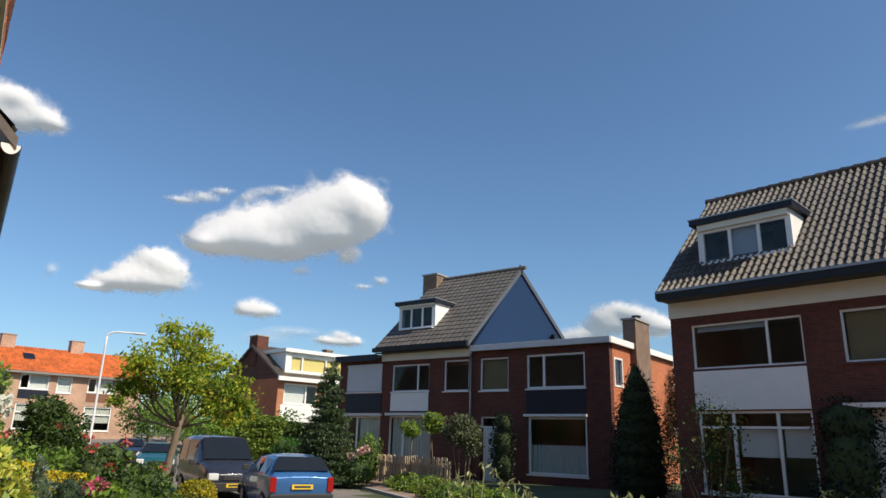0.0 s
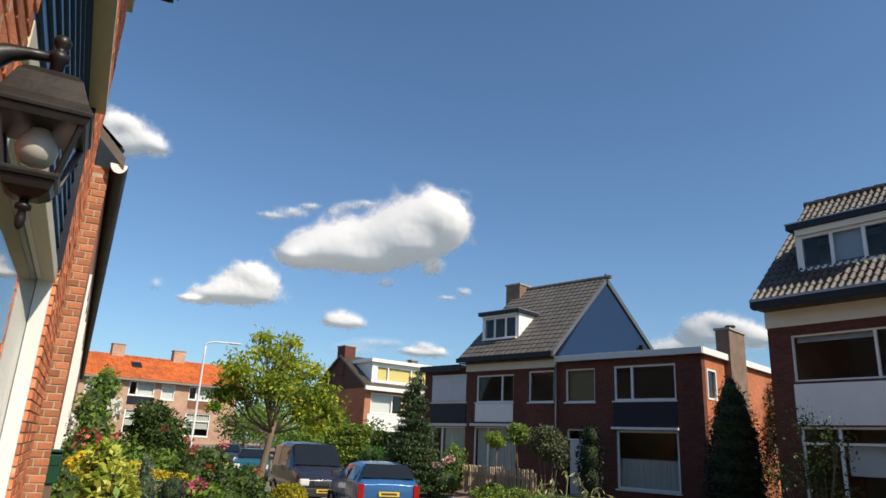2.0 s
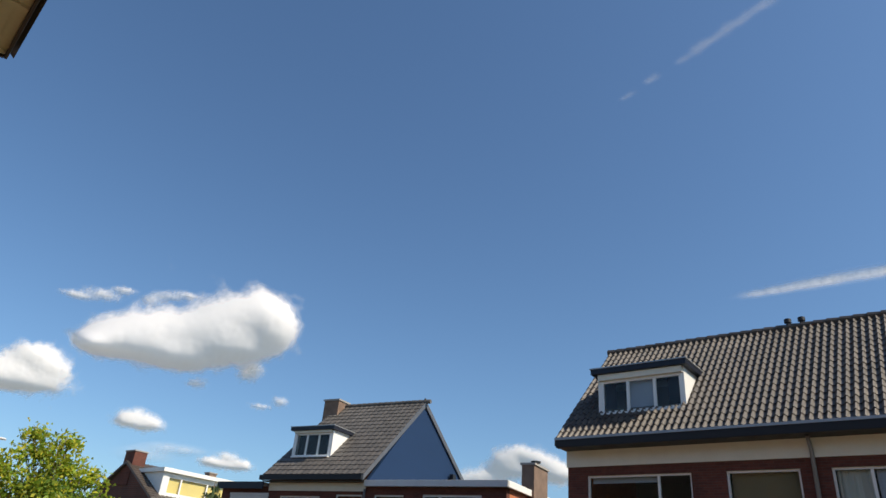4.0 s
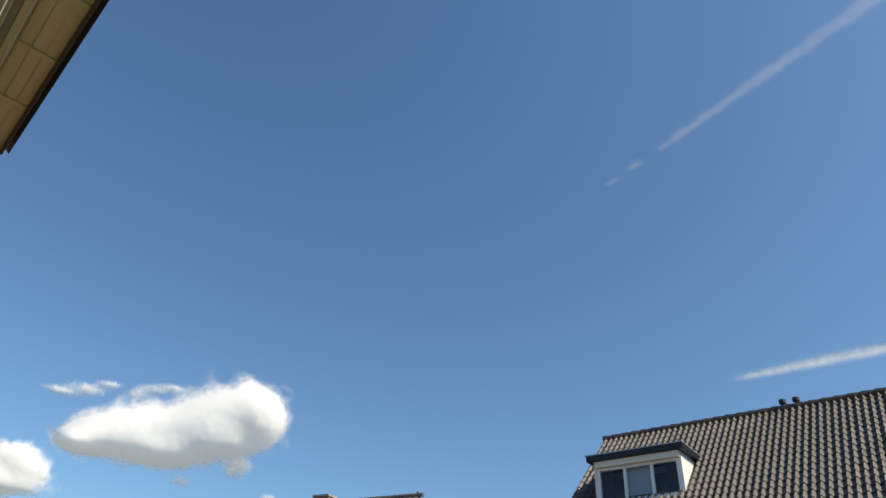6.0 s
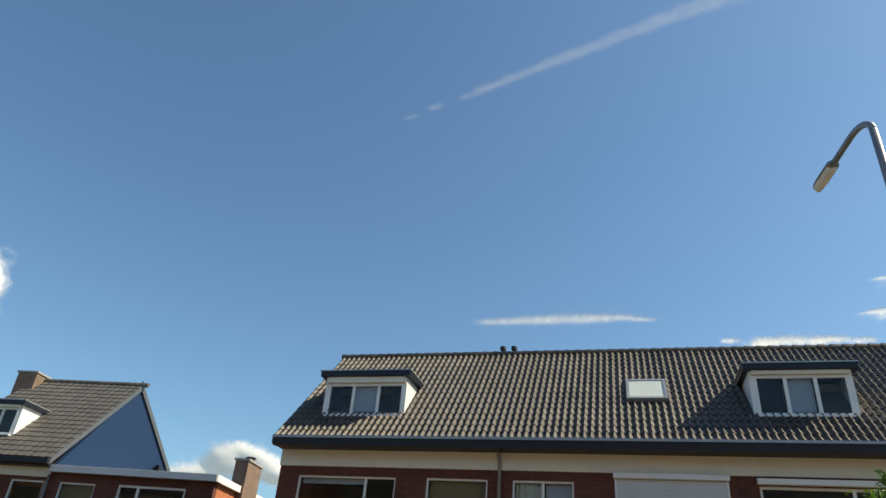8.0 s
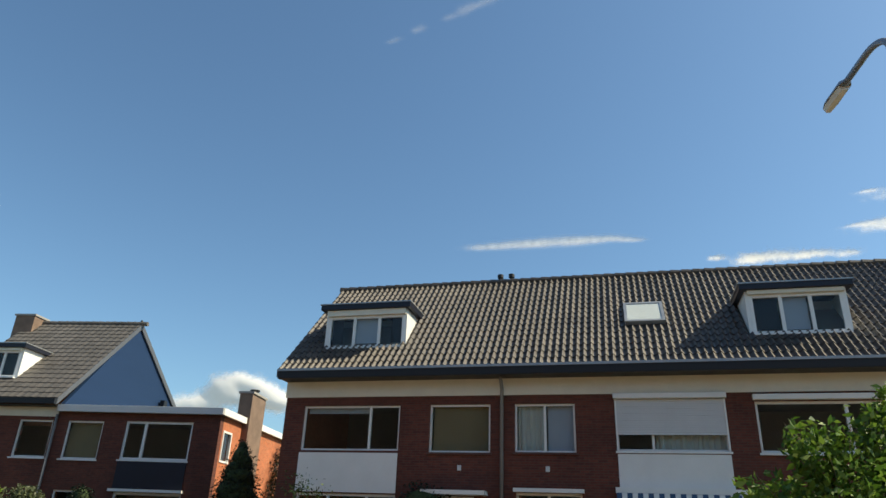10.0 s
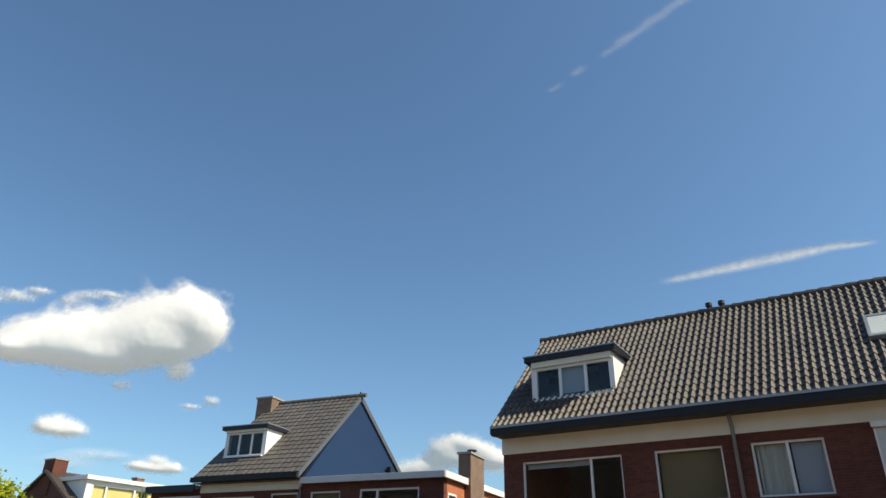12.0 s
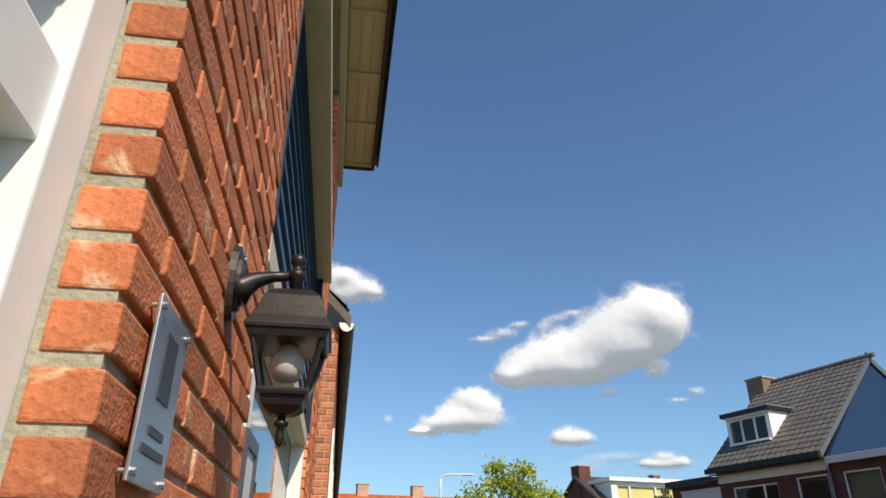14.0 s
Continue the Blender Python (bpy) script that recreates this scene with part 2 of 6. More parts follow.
# ---- small builders ----
class Shape:
    """Collects vertices and faces of one mesh."""

    def __init__(self):
        self.v, self.f = [], []

    def quad(self, *pts):
        n = len(self.v)
        self.v += [tuple(p) for p in pts]
        self.f.append(tuple(range(n, n + len(pts))))
        return self

    def box(self, x0, x1, y0, y1, z0, z1):
        n = len(self.v)
        self.v += [(x, y, z) for z in (z0, z1) for y in (y0, y1) for x in (x0, x1)]
        self.f += [tuple(n + i for i in q) for q in ((0, 2, 3, 1), (4, 5, 7, 6), (0, 1, 5, 4), (2, 6, 7, 3), (0, 4, 6, 2), (1, 3, 7, 5))]
        return self

    def ring(self, x0, x1, z0, z1, bar, y0, y1):
        """A rectangular frame in the x, z plane."""
        n = len(self.v)
        for y in (y0, y1):
            for e in (0, bar):
                self.v += [(x0 + e, y, z0 + e), (x1 - e, y, z0 + e), (x1 - e, y, z1 - e), (x0 + e, y, z1 - e)]
        for i in range(4):
            j = (i + 1) % 4
            self.f += [(n + i, n + j, n + 4 + j, n + 4 + i), (n + 8 + i, n + 12 + i, n + 12 + j, n + 8 + j),
                       (n + i, n + 8 + i, n + 8 + j, n + j), (n + 4 + i, n + 4 + j, n + 12 + j, n + 12 + i)]
        return self

    def prism(self, outline, axis, a, b):
        """An outline of (p, q) pushed along an axis from a to b; p, q are the other two axes in order."""
        n, k = len(self.v), len(outline)
        for w in (a, b):
            for p, q in outline:
                self.v.append({"x": (w, p, q), "y": (p, w, q), "z": (p, q, w)}[axis])
        self.f += [tuple(n + i for i in range(k)), tuple(n + k + i for i in reversed(range(k)))]
        self.f += [(n + i, n + k + i, n + k + (i + 1) % k, n + (i + 1) % k) for i in range(k)]
        return self

    def tube(self, path, radii, sides=8, cap=True):
        """A round tube along points, tapering as the radii say."""
        n = len(self.v)
        pts = [Vector(p) for p in path]
        for i, p in enumerate(pts):
            d = (pts[min(i + 1, len(pts) - 1)] - pts[max(i - 1, 0)]).normalized()
            a = d.orthogonal().normalized() if i == 0 else (a - d * a.dot(d)).normalized()
            b = d.cross(a)
            r = radii[i] if isinstance(radii, (list, tuple)) else radii
            for k in range(sides):
                w = 2 * math.pi * k / sides
                self.v.append(tuple(p + r * (math.cos(w) * a + math.sin(w) * b)))
        for i in range(len(pts) - 1):
            for k in range(sides):
                k2 = (k + 1) % sides
                self.f.append((n + i * sides + k, n + i * sides + k2, n + (i + 1) * sides + k2, n + (i + 1) * sides + k))
        if cap:
            self.f.append(tuple(n + k for k in reversed(range(sides))))
            self.f.append(tuple(n + (len(pts) - 1) * sides + k for k in range(sides)))
        return self

    def lathe(self, profile, at=(0, 0, 0), sides=16, turn=0.0):
        """A turned body round z: profile of (radius, height)."""
        n = len(self.v)
        for r, z in profile:
            for k in range(sides):
                w = 2 * math.pi * k / sides + turn
                self.v.append((at[0] + r * math.cos(w), at[1] + r * math.sin(w), at[2] + z))
        for i in range(len(profile) - 1):
            for k in range(sides):
                k2 = (k + 1) % sides
                self.f.append((n + i * sides + k, n + i * sides + k2, n + (i + 1) * sides + k2, n + (i + 1) * sides + k))
        self.f.append(tuple(n + k for k in reversed(range(sides))))
        self.f.append(tuple(n + (len(profile) - 1) * sides + k for k in range(sides)))
        return self

    def mesh(self, name, material, smooth=False, bevel=0.0):
        me = bpy.data.meshes.new(name)
        me.from_pydata(self.v, [], self.f)
        bm = bmesh.new()
        bm.from_mesh(me)
        bmesh.ops.recalc_face_normals(bm, faces=bm.faces)
        if bevel:
            bmesh.ops.bevel(bm, geom=bm.edges[:], offset=bevel, segments=2, affect="EDGES", profile=0.6)
        bm.to_mesh(me)
        bm.free()
        me.materials.append(material)
        if smooth:
            me.polygons.foreach_set("use_smooth", [True] * len(me.polygons))
        return me


def part(name, shape, material, parent=None, label="", smooth=False, bevel=0.0):
    """One mesh object, under a thing or under a part."""
    me = shape if isinstance(shape, bpy.types.Mesh) else shape.mesh(name, material, smooth, bevel)
    ob = new(name, me)
    ob.parent = parent
    if label:
        tagged(ob, label)
    return ob


def thing(name, m, label, category, group="", kind=""):
    ob = new(name)
    ob.empty_display_size = 0.2
    ob.matrix_world = m
    return tagged(ob, label, category, group, kind)


def raw_mesh(name, verts, faces, material, smooth=False):
    me = bpy.data.meshes.new(name)
    me.from_pydata(verts, [], faces)
    me.materials.append(material)
    if smooth:
        me.polygons.foreach_set("use_smooth", [True] * len(me.polygons))
    return me


def pierced(x0, x1, z0, z1, holes, thick, y=0.0, axis="x"):
    """A wall with thickness and openings through it. axis 'x': along x, inward +y. axis 'y': along y, inward -x."""
    s = Shape()
    xs = sorted({x0, x1, *(h[0] for h in holes), *(h[1] for h in holes)})
    zs = sorted({z0, z1, *(h[2] for h in holes), *(h[3] for h in holes)})

    def solid(i, j):
        if not (0 <= i < len(xs) - 1 and 0 <= j < len(zs) - 1):
            return False
        cx, cz = (xs[i] + xs[i + 1]) / 2, (zs[j] + zs[j + 1]) / 2
        return not any(h[0] < cx < h[1] and h[2] < cz < h[3] for h in holes)

    def pt(a, b, z):
        return (a, y + b, z) if axis == "x" else (y - b, a, z)

    for i in range(len(xs) - 1):
        for j in range(len(zs) - 1):
            if not solid(i, j):
                continue
            a, b, c, d = xs[i], xs[i + 1], zs[j], zs[j + 1]
            s.quad(pt(a, 0, c), pt(b, 0, c), pt(b, 0, d), pt(a, 0, d)).quad(pt(a, thick, c), pt(a, thick, d), pt(b, thick, d), pt(b, thick, c))
            if not solid(i - 1, j):
                s.quad(pt(a, 0, c), pt(a, 0, d), pt(a, thick, d), pt(a, thick, c))
            if not solid(i + 1, j):
                s.quad(pt(b, 0, c), pt(b, thick, c), pt(b, thick, d), pt(b, 0, d))
            if not solid(i, j - 1):
                s.quad(pt(a, 0, c), pt(a, thick, c), pt(b, thick, c), pt(b, 0, c))
            if not solid(i, j + 1):
                s.quad(pt(a, 0, d), pt(b, 0, d), pt(b, thick, d), pt(a, thick, d))
    return s


def window(parent, x0, x1, z0, z1, mull=(), trans=(), y=0.06, bar=0.06, mat="white", sill=True, deep=0.07, curtain=None, label="", pane_in=0.03, sill_mat=None):
    """A window in a wall along x: one frame, each pane a mesh under it, a sill, and a curtain, blind or dark backing
    sheet where there is one.
    """
    s = Shape()
    s.ring(x0, x1, z0, z1, bar, y, y + deep)
    cuts = [x0 + bar * 0.4, *mull, x1 - bar * 0.4]
    w = part("window", s, M[mat], parent, label or "white painted timber window frame")
    for m in mull:
        part("mullion", Shape().box(m - bar * 0.6, m + bar * 0.6, y + 0.003, y + deep - 0.003, z0 + bar, z1 - bar), M[mat], w)
    for z in trans:
        part("transom", Shape().box(x0 + bar, x1 - bar, y + 0.005, y + deep - 0.005, z - bar * 0.5, z + bar * 0.5), M[mat], w)
    rows = [z0 + bar * 0.4, *trans, z1 - bar * 0.4]
    for i in range(len(cuts) - 1):
        for j in range(len(rows) - 1):
            g = part("pane", Shape().box(cuts[i], cuts[i + 1], y + pane_in, y + pane_in + 0.006, rows[j], rows[j + 1]), M["glass"], w)
            g.visible_shadow = False
    if sill:
        part("sill", Shape().box(x0 - 0.04, x1 + 0.04, y - 0.12, y + 0.01, z0 - 0.05, z0 - 0.003), M[sill_mat or mat], w)
    if curtain:
        for c0, c1, ctop, cbot, cm in curtain:
            cs = Shape()
            k = max(6, int((c1 - c0) / 0.05))
            for i in range(k):
                xa, xb = c0 + (c1 - c0) * i / k, c0 + (c1 - c0) * (i + 1) / k
                d0, d1 = (0.025 * math.sin(i * 1.9), 0.025 * math.sin((i + 1) * 1.9)) if cm == "curtain" else (0, 0)
                cs.quad((xa, y + 0.15 + d0, cbot), (xb, y + 0.15 + d1, cbot), (xb, y + 0.15 + d1, ctop), (xa, y + 0.15 + d0, ctop))
            # Dark backing sheets are named blind here as well.
            part("curtain" if cm == "curtain" else "blind", cs, M[cm], w)
    return w


def tile_shape(w, l, wave):
    """One roof tile: waved across, thick at its lower lip."""
    cols = 8
    v, f = [], []
    for j, (yy, lift) in enumerate(((0.0, 0.034), (l * 1.12, 0.006))):
        for i in range(cols + 1):
            u = i / cols
            v.append((u * w, yy, lift + wave * (0.5 - 0.5 * math.cos(2 * math.pi * u)) ** 1.8))
    for i in range(cols + 1):
        u = i / cols
        v.append((u * w, 0.004, 0.012 + wave * (0.5 - 0.5 * math.cos(2 * math.pi * u)) ** 1.8))
    for i in range(cols):
        f.append((i, i + 1, cols + 2 + i, cols + 1 + i))
        f.append((2 * (cols + 1) + i, 2 * (cols + 1) + i + 1, i + 1, i))
    return v, f


def tiled(roof, m, width, length, w, l, wave, mat, holes=(), single=None):
    """Lays tiles on a slope. m: the slope's frame (x along the eave, y up the slope, z out). Tiles in the stretch 'single' are
    objects of their own; the rest are one mesh."""
    v, f = tile_shape(w, l, wave)
    one = raw_mesh("roof_tile", v, f, mat, smooth=False)
    va = np.array(v)
    vs, fs, count = [], [], 0
    nc, nr = int(round(width / w)), int(round(length / l))
    for r in range(nr):
        for c in range(nc):
            x, y = c * w, r * l
            if any(h[0] < x + w * 0.5 < h[1] and h[2] < y + l * 0.5 < h[3] for h in holes):
                continue
            rng = random.Random(r * 1000 + c)
            dx, dz = rng.uniform(-0.003, 0.003), rng.uniform(0, 0.005)
            if single and single[0] <= x < single[1] and single[2] <= y < single[3]:
                ob = new("roof_tile", one)
                ob.parent = roof
                ob.matrix_local = m @ Matrix.Translation((x + dx, y, dz))
            else:
                p = va + (x + dx, y, dz)
                fs += [tuple(i + count * len(v) for i in q) for q in f]
                vs.append(p)
                count += 1
    if vs:
        me = raw_mesh("roof_tiles", np.concatenate(vs).tolist(), fs, mat)
        ob = new("roof_tiles", me)
        ob.parent, ob.matrix_local = roof, m
        tagged(ob, "many more tiles of the same roof", kind="stuff")


def slope(x0, y0, z0, y1, z1):
    """The frame of a slope that rises from (y0, z0) at the eave to (y1, z1)."""
    a = math.atan2(z1 - z0, y1 - y0)
    return Matrix.Translation((x0, y0, z0)) @ Matrix.Rotation(a, 4, "X")


def dormer(house, x0, x1, yf, z0, z1, wx0, wx1, wz0, wz1, mull, roof_y, roof_z, pitch, tip=1.5, curtain=None):
    """A flat-topped dormer: front, white cheeks, navy roof edge, window."""
    def on_roof(z):
        return roof_y + (z - roof_z) / math.tan(pitch)

    s = pierced(x0, x1, z0, z1, [(wx0, wx1, wz0, wz1)], 0.12, yf)
    d = part("dormer", s, M["white"], house, "white boarded dormer with a navy roof edge")
    for x in (x0, x1 - 0.05):
        lo = on_roof(z0)
        part("cheek", Shape().prism([(yf + 0.12, z0 - 0.1), (yf + 0.12, z1), (on_roof(z1) + 0.1, z1)], "x", x, x + 0.05), M["white"], d)
    back = on_roof(z1 + 0.1) + 0.2
    ov = 0.14
    part("roof_edge", Shape().box(x0 - ov, x1 + ov, yf - 0.2, back, z1, z1 + 0.15), M["navy"], d, "navy painted roof edge", bevel=0.012)
    part("roof_trim", Shape().box(x0 - ov - 0.02, x1 + ov + 0.02, yf - 0.225, back, z1 + 0.15, z1 + 0.185), M["zinc"], d, "grey metal roof trim")
    part("shutter_box", Shape().box(wx0 - 0.05, wx1 + 0.05, yf - 0.12, yf - 0.003, wz1 + 0.005, z1 - 0.01), M["cream"], d)
    window(house, wx0, wx1, wz0, wz1, mull, y=yf - 0.015, bar=0.07, sill=True, curtain=curtain)
    room = Shape().box(x0 + 0.06, x1 - 0.06, yf + 0.9, yf + 0.95, z0, z1 - 0.05)
    part("inner_wall", room, M["dark_room"], d)


def chimney(house, x0, x1, y0, y1, z0, z1, mat):
    c = part("chimney", Shape().box(x0, x1, y0, y1, z0, z1), mat, house, "brick chimney with a concrete cap", bevel=0.01)
    part("cap", Shape().box(x0 - 0.05, x1 + 0.05, y0 - 0.05, y1 + 0.05, z1, z1 + 0.08), M["kerb"], c)
    return c


def shell(house, x0, x1, depth, z1, mat_front, mat_side, holes, thick=0.28, floors=(-0.3, 2.62), side_holes=(), left=True, right=True):
    """Front with openings, side walls, back, floors: a hollow house."""
    part("front_wall", pierced(x0, x1, -0.5, z1, holes, thick), mat_front, house)
    if right:
        part("side_wall", pierced(thick, depth, -0.5, z1, side_holes, thick, y=x1, axis="y"), mat_side, house)
    if left:
        part("side_wall", Shape().box(x0, x0 + thick, thick, depth, -0.5, z1), mat_side, house)
    part("back_wall", Shape().box(x0 + thick, x1 - thick, depth - thick, depth, -0.5, z1), mat_front, house)
    for z in floors:
        part("floor_slab", Shape().box(x0 + thick, x1 - thick, thick + 0.01, depth - thick, z, z + 0.12), M["dark_room"], house)
    part("inner_wall", Shape().box(x0 + thick, x1 - thick, min(4.0, depth * 0.6), min(4.1, depth * 0.6 + 0.1), -0.3, z1), M["dark_room"], house)


# ---- ground, road, pavement ----


def near_kerb(x):
    return 7.2 - 0.2 * (max(x, -60) + 13) if x < -13 else 7.2


def far_kerb(x):
    return 12.6 - 0.38 * (max(x, -24) + 13) - 0.2 * (min(x, -24) + 24) if x < -13 else 12.6


def ground_z(x, y):
    """The road lies at -0.3; gardens are a little higher, and the far end of the street rises."""
    far = max(0.0, min(1.0, (-x - 30) / 40))
    v = (y - near_kerb(x)) / (far_kerb(x) - near_kerb(x))
    own = max(0.0, min(1.0, (near_kerb(x) - y) / 4))
    opp = max(0.0, min(1.0, (y - far_kerb(x)) / 3))
    return -0.32 + 0.14 * max(0, min(1, v)) + 0.2 * own + 0.26 * opp + 1.1 * far * far * (3 - 2 * far)


def build_ground():
    xs = sorted({*np.arange(-120, 61, 4.0).tolist(), -2500, -900, -300, 2500, 900, 300, 120})
    ys = sorted({*np.arange(-8, 61, 1.5).tolist(), -2500, -900, -300, -60, -20, 100, 300, 900, 2500})
    v = [(x, y, ground_z(x, y) if abs(x) < 130 and -20 < y < 61 else ground_z(max(-130, min(130, x)), max(-20, min(60, y)))) for y in ys for x in xs]
    k = len(xs)
    f = [(j * k + i, j * k + i + 1, (j + 1) * k + i + 1, (j + 1) * k + i) for j in range(len(ys) - 1) for i in range(k - 1)]
    tagged(new("ground", raw_mesh("ground", v, f, M["soil"], smooth=True)), "dark soil and low grass of the gardens", "ground", kind="structure")


build_ground()


def strip(name, a, b, low, high, lift, mat, label, thick=0.0):
    """A band along the street between two lines y(x), following the ground."""
    s = Shape()
    n = 70
    for i in range(n):
        x0, x1 = a + (b - a) * i / n, a + (b - a) * (i + 1) / n
        p = [(x0, low(x0)), (x1, low(x1)), (x1, high(x1)), (x0, high(x0))]
        zz = [ground_z(x, y) + lift for x, y in p]
        s.quad(*[(x, y, z) for (x, y), z in zip(p, zz)])
        if thick:
            for k0, k1 in ((0, 1), (3, 2)):
                s.quad(*[(p[k][0], p[k][1], zz[k] - d) for k, d in ((k0, thick), (k1, thick), (k1, 0), (k0, 0))])
    return tagged(new(name, s.mesh(name, M[mat])), label, name.split("_")[0], kind="structure")


strip("road", -75, 40, near_kerb, far_kerb, 0.02, "asphalt", "grey asphalt road between the gardens")
strip("kerb_far", -75, 40, far_kerb, lambda x: far_kerb(x) + 0.12, 0.12, "kerb", "grey concrete kerb along the road", thick=0.14)
strip("pavement_far", -75, 40, lambda x: far_kerb(x) + 0.12, lambda x: far_kerb(x) + 1.5, 0.115, "paving", "brown grey concrete pavement along the fences")
strip("kerb_near", -75, 40, lambda x: near_kerb(x) - 0.12, near_kerb, 0.12, "kerb", "grey concrete kerb along the road", thick=0.14)
strip("pavement_near", -75, 40, lambda x: near_kerb(x) - 1.4, lambda x: near_kerb(x) - 0.12, 0.115, "paving", "brown grey concrete pavement along the gardens")


# ---- row of houses across the street ----
def row_house():
    h = thing("row_house", pose(0.365, 17.26, 0), "red brick row house with shaded front, brown tiled roof and dormers", "house")
    holes = [(-8.9, -6.1, 3.58, 4.76), (-8.88, -6.1, 0.5, 2.5), (-5.27, -3.65, 3.55, 4.77), (-5.15, -4.05, -0.1, 2.5), (-3.02, -1.5, 3.57, 4.77), (-3.0, -1.4, 0.7, 2.62),
             (-0.52, 2.03, 3.62, 4.9), (-0.5, 2.0, 0.3, 2.55), (2.69, 5.5, 3.6, 4.78), (2.69, 5.5, 0.5, 2.5), (6.2, 7.5, 3.57, 4.77)]
    shell(h, -9.47, 8.1, 8.0, 5.42, M["brick_red_shaded"], M["brick_red_sunlit"], holes)
    part("ceiling_slab", Shape().box(-9.19, 7.82, 0.3, 7.7, 5.2, 5.3), M["dark_room"], h)
    part("frieze", Shape().box(-9.49, 8.12, -0.045, -0.003, 4.99, 5.42), M["cream"], h, "cream painted boards under the eave")
    window(h, -8.9, -6.1, 3.58, 4.76, (-6.95,), bar=0.05, sill=False, curtain=[(-8.82, -7.0, 4.72, 4.58, "blind")])
    part("panel", Shape().box(-8.9, -6.1, -0.03, -0.003, 2.53, 3.52), M["white"], h, "white facade panel")
    window(h, -8.88, -6.1, 0.5, 2.5, (-7.98, -6.9), (2.1,), curtain=[(-7.9, -6.98, 2.06, 1.4, "white_blind"), (-6.84, -6.16, 2.06, 1.42, "white_blind")])
    window(h, -5.27, -3.65, 3.55, 4.77, sill_mat="sill_brown", bar=0.05, curtain=[(-5.2, -3.7, 4.73, 3.6, "tan_cloth")])
    d = part("front_door", Shape().box(-5.15, -4.05, 0.08, 0.13, -0.1, 2.5), M["white"], h, "white front door with a glazed light")
    part("canopy", Shape().box(-5.3, -3.7, -0.5, -0.003, 2.52, 2.62), M["white"], h, "white door canopy")
    window(h, -3.02, -1.5, 3.57, 4.77, (-2.26,), sill_mat="sill_brown", bar=0.05, curtain=[(-2.95, -2.25, 4.72, 3.62, "curtain"), (-2.2, -1.5, 4.72, 3.62, "blind")])
    window(h, -3.0, -1.4, 0.7, 2.62, (-2.2,))
    part("awning_box", Shape().box(-3.05, -1.35, -0.16, -0.003, 2.63, 2.72), M["white"], h, "white awning box")
    for x in (-4.44, -2.21):
        part("vent", Shape().box(x - 0.05, x + 0.05, -0.03, -0.003, 3.11, 3.24), M["grey_white"], h, "small grey wall vent", bevel=0.008)
    window(h, -0.52, 2.03, 3.62, 4.9, (0.33,), sill_mat="white", bar=0.05, curtain=[(0.4, 2.0, 4.85, 3.66, "curtain")])
    rsh = part("roller_shutter", Shape().box(-0.56, 2.07, -0.14, -0.003, 4.86, 4.985), M["white"], h, "half lowered grey roller shutter under a white housing", bevel=0.015)
    for i in range(15):
        z = 4.0 + i * 0.0565
        part("slat", Shape().prism([(-0.02, z), (0.01, z), (0.01, z + 0.054), (-0.012, z + 0.054)], "x", -0.49, 2.0), M["grey_white"], rsh)
    for x in (-0.53, 2.0):
        part("guide_rail", Shape().box(x, x + 0.04, -0.035, -0.003, 3.62, 4.858), M["white"], rsh)
    part("panel", Shape().box(-0.52, 2.03, -0.03, -0.003, 2.62, 3.55), M["white"], h, "white facade panel")
    part("awning_box", Shape().box(-0.62, 2.25, -0.2, -0.003, 2.66, 2.78), M["white"], h, "white awning box")
    for i in range(24):
        part("awning_stripe", Shape().prism([(-0.25, 2.5), (-0.22, 2.5), (-0.18, 2.655), (-0.22, 2.655)], "x", -0.6 + i * 0.118, -0.6 + i * 0.118 + 0.116), M["white"] if i % 2 else M["blue_board"], h)
    window(h, -0.5, 2.0, 0.3, 2.5, (0.4,))
    window(h, 2.69, 5.5, 3.6, 4.78, (4.64,))
    part("shutter_housing", Shape().box(2.65, 5.55, -0.14, -0.003, 4.8, 4.93), M["white"], h, bevel=0.015)
    window(h, 2.69, 5.5, 0.5, 2.5, (4.6,))
    window(h, 6.2, 7.5, 3.57, 4.77)
    # roof
    r = Shape()
    ey, ez, ry, rz = -0.5, 5.64, 3.35, 9.34
    for sgn in (1, -1):
        y0 = ey if sgn > 0 else 2 * ry - ey
        r.prism([(y0, ez), (ry, rz), (ry, rz - 0.16), (y0, ez - 0.16)], "x", -9.62, 8.3)
    roof = part("roof", r, M["tile"], h, "dark brown tiled roof")
    pitch = math.atan2(rz - ez, ry - ey)
    length = math.hypot(rz - ez, ry - ey)

    def up(y):
        return (y - ey) / math.cos(pitch)

    holes_t = [(0.95, 3.2, up(0.42), up(1.75)), (12.57, 14.9, up(0.42), up(1.75)), (9.54, 10.47, up(0.92), up(1.76))]
    tiled(roof, slope(-9.62, ey, ez, ry, rz), 17.92, length, 0.181, length / 17, 0.07, M["tile"], holes_t, single=(3.5, 7.1, 0.0, length * 0.82))
    rs = Shape()
    for i in range(54):
        rs.tube([(-9.66 + i * 0.335, ry, rz + 0.05), (-9.66 + i * 0.335 + 0.35, ry, rz + 0.035)], [0.115, 0.1], 8)
    part("ridge_tiles", rs, M["tile"], roof, "row of ridge tiles")
    part("gutter", Shape().box(-9.5, 8.36, ey - 0.16, ey + 0.02, 5.4, 5.64), M["black"], h, "black boxed gutter", bevel=0.01)
    part("gutter_edge", Shape().box(-9.52, 8.38, ey - 0.185, ey - 0.165, 5.6, 5.665), M["zinc"], h, "grey metal gutter edge")
    part("soffit", Shape().box(-9.5, 8.3, ey + 0.02, -0.05, 5.42, 5.45), M["black"], h)
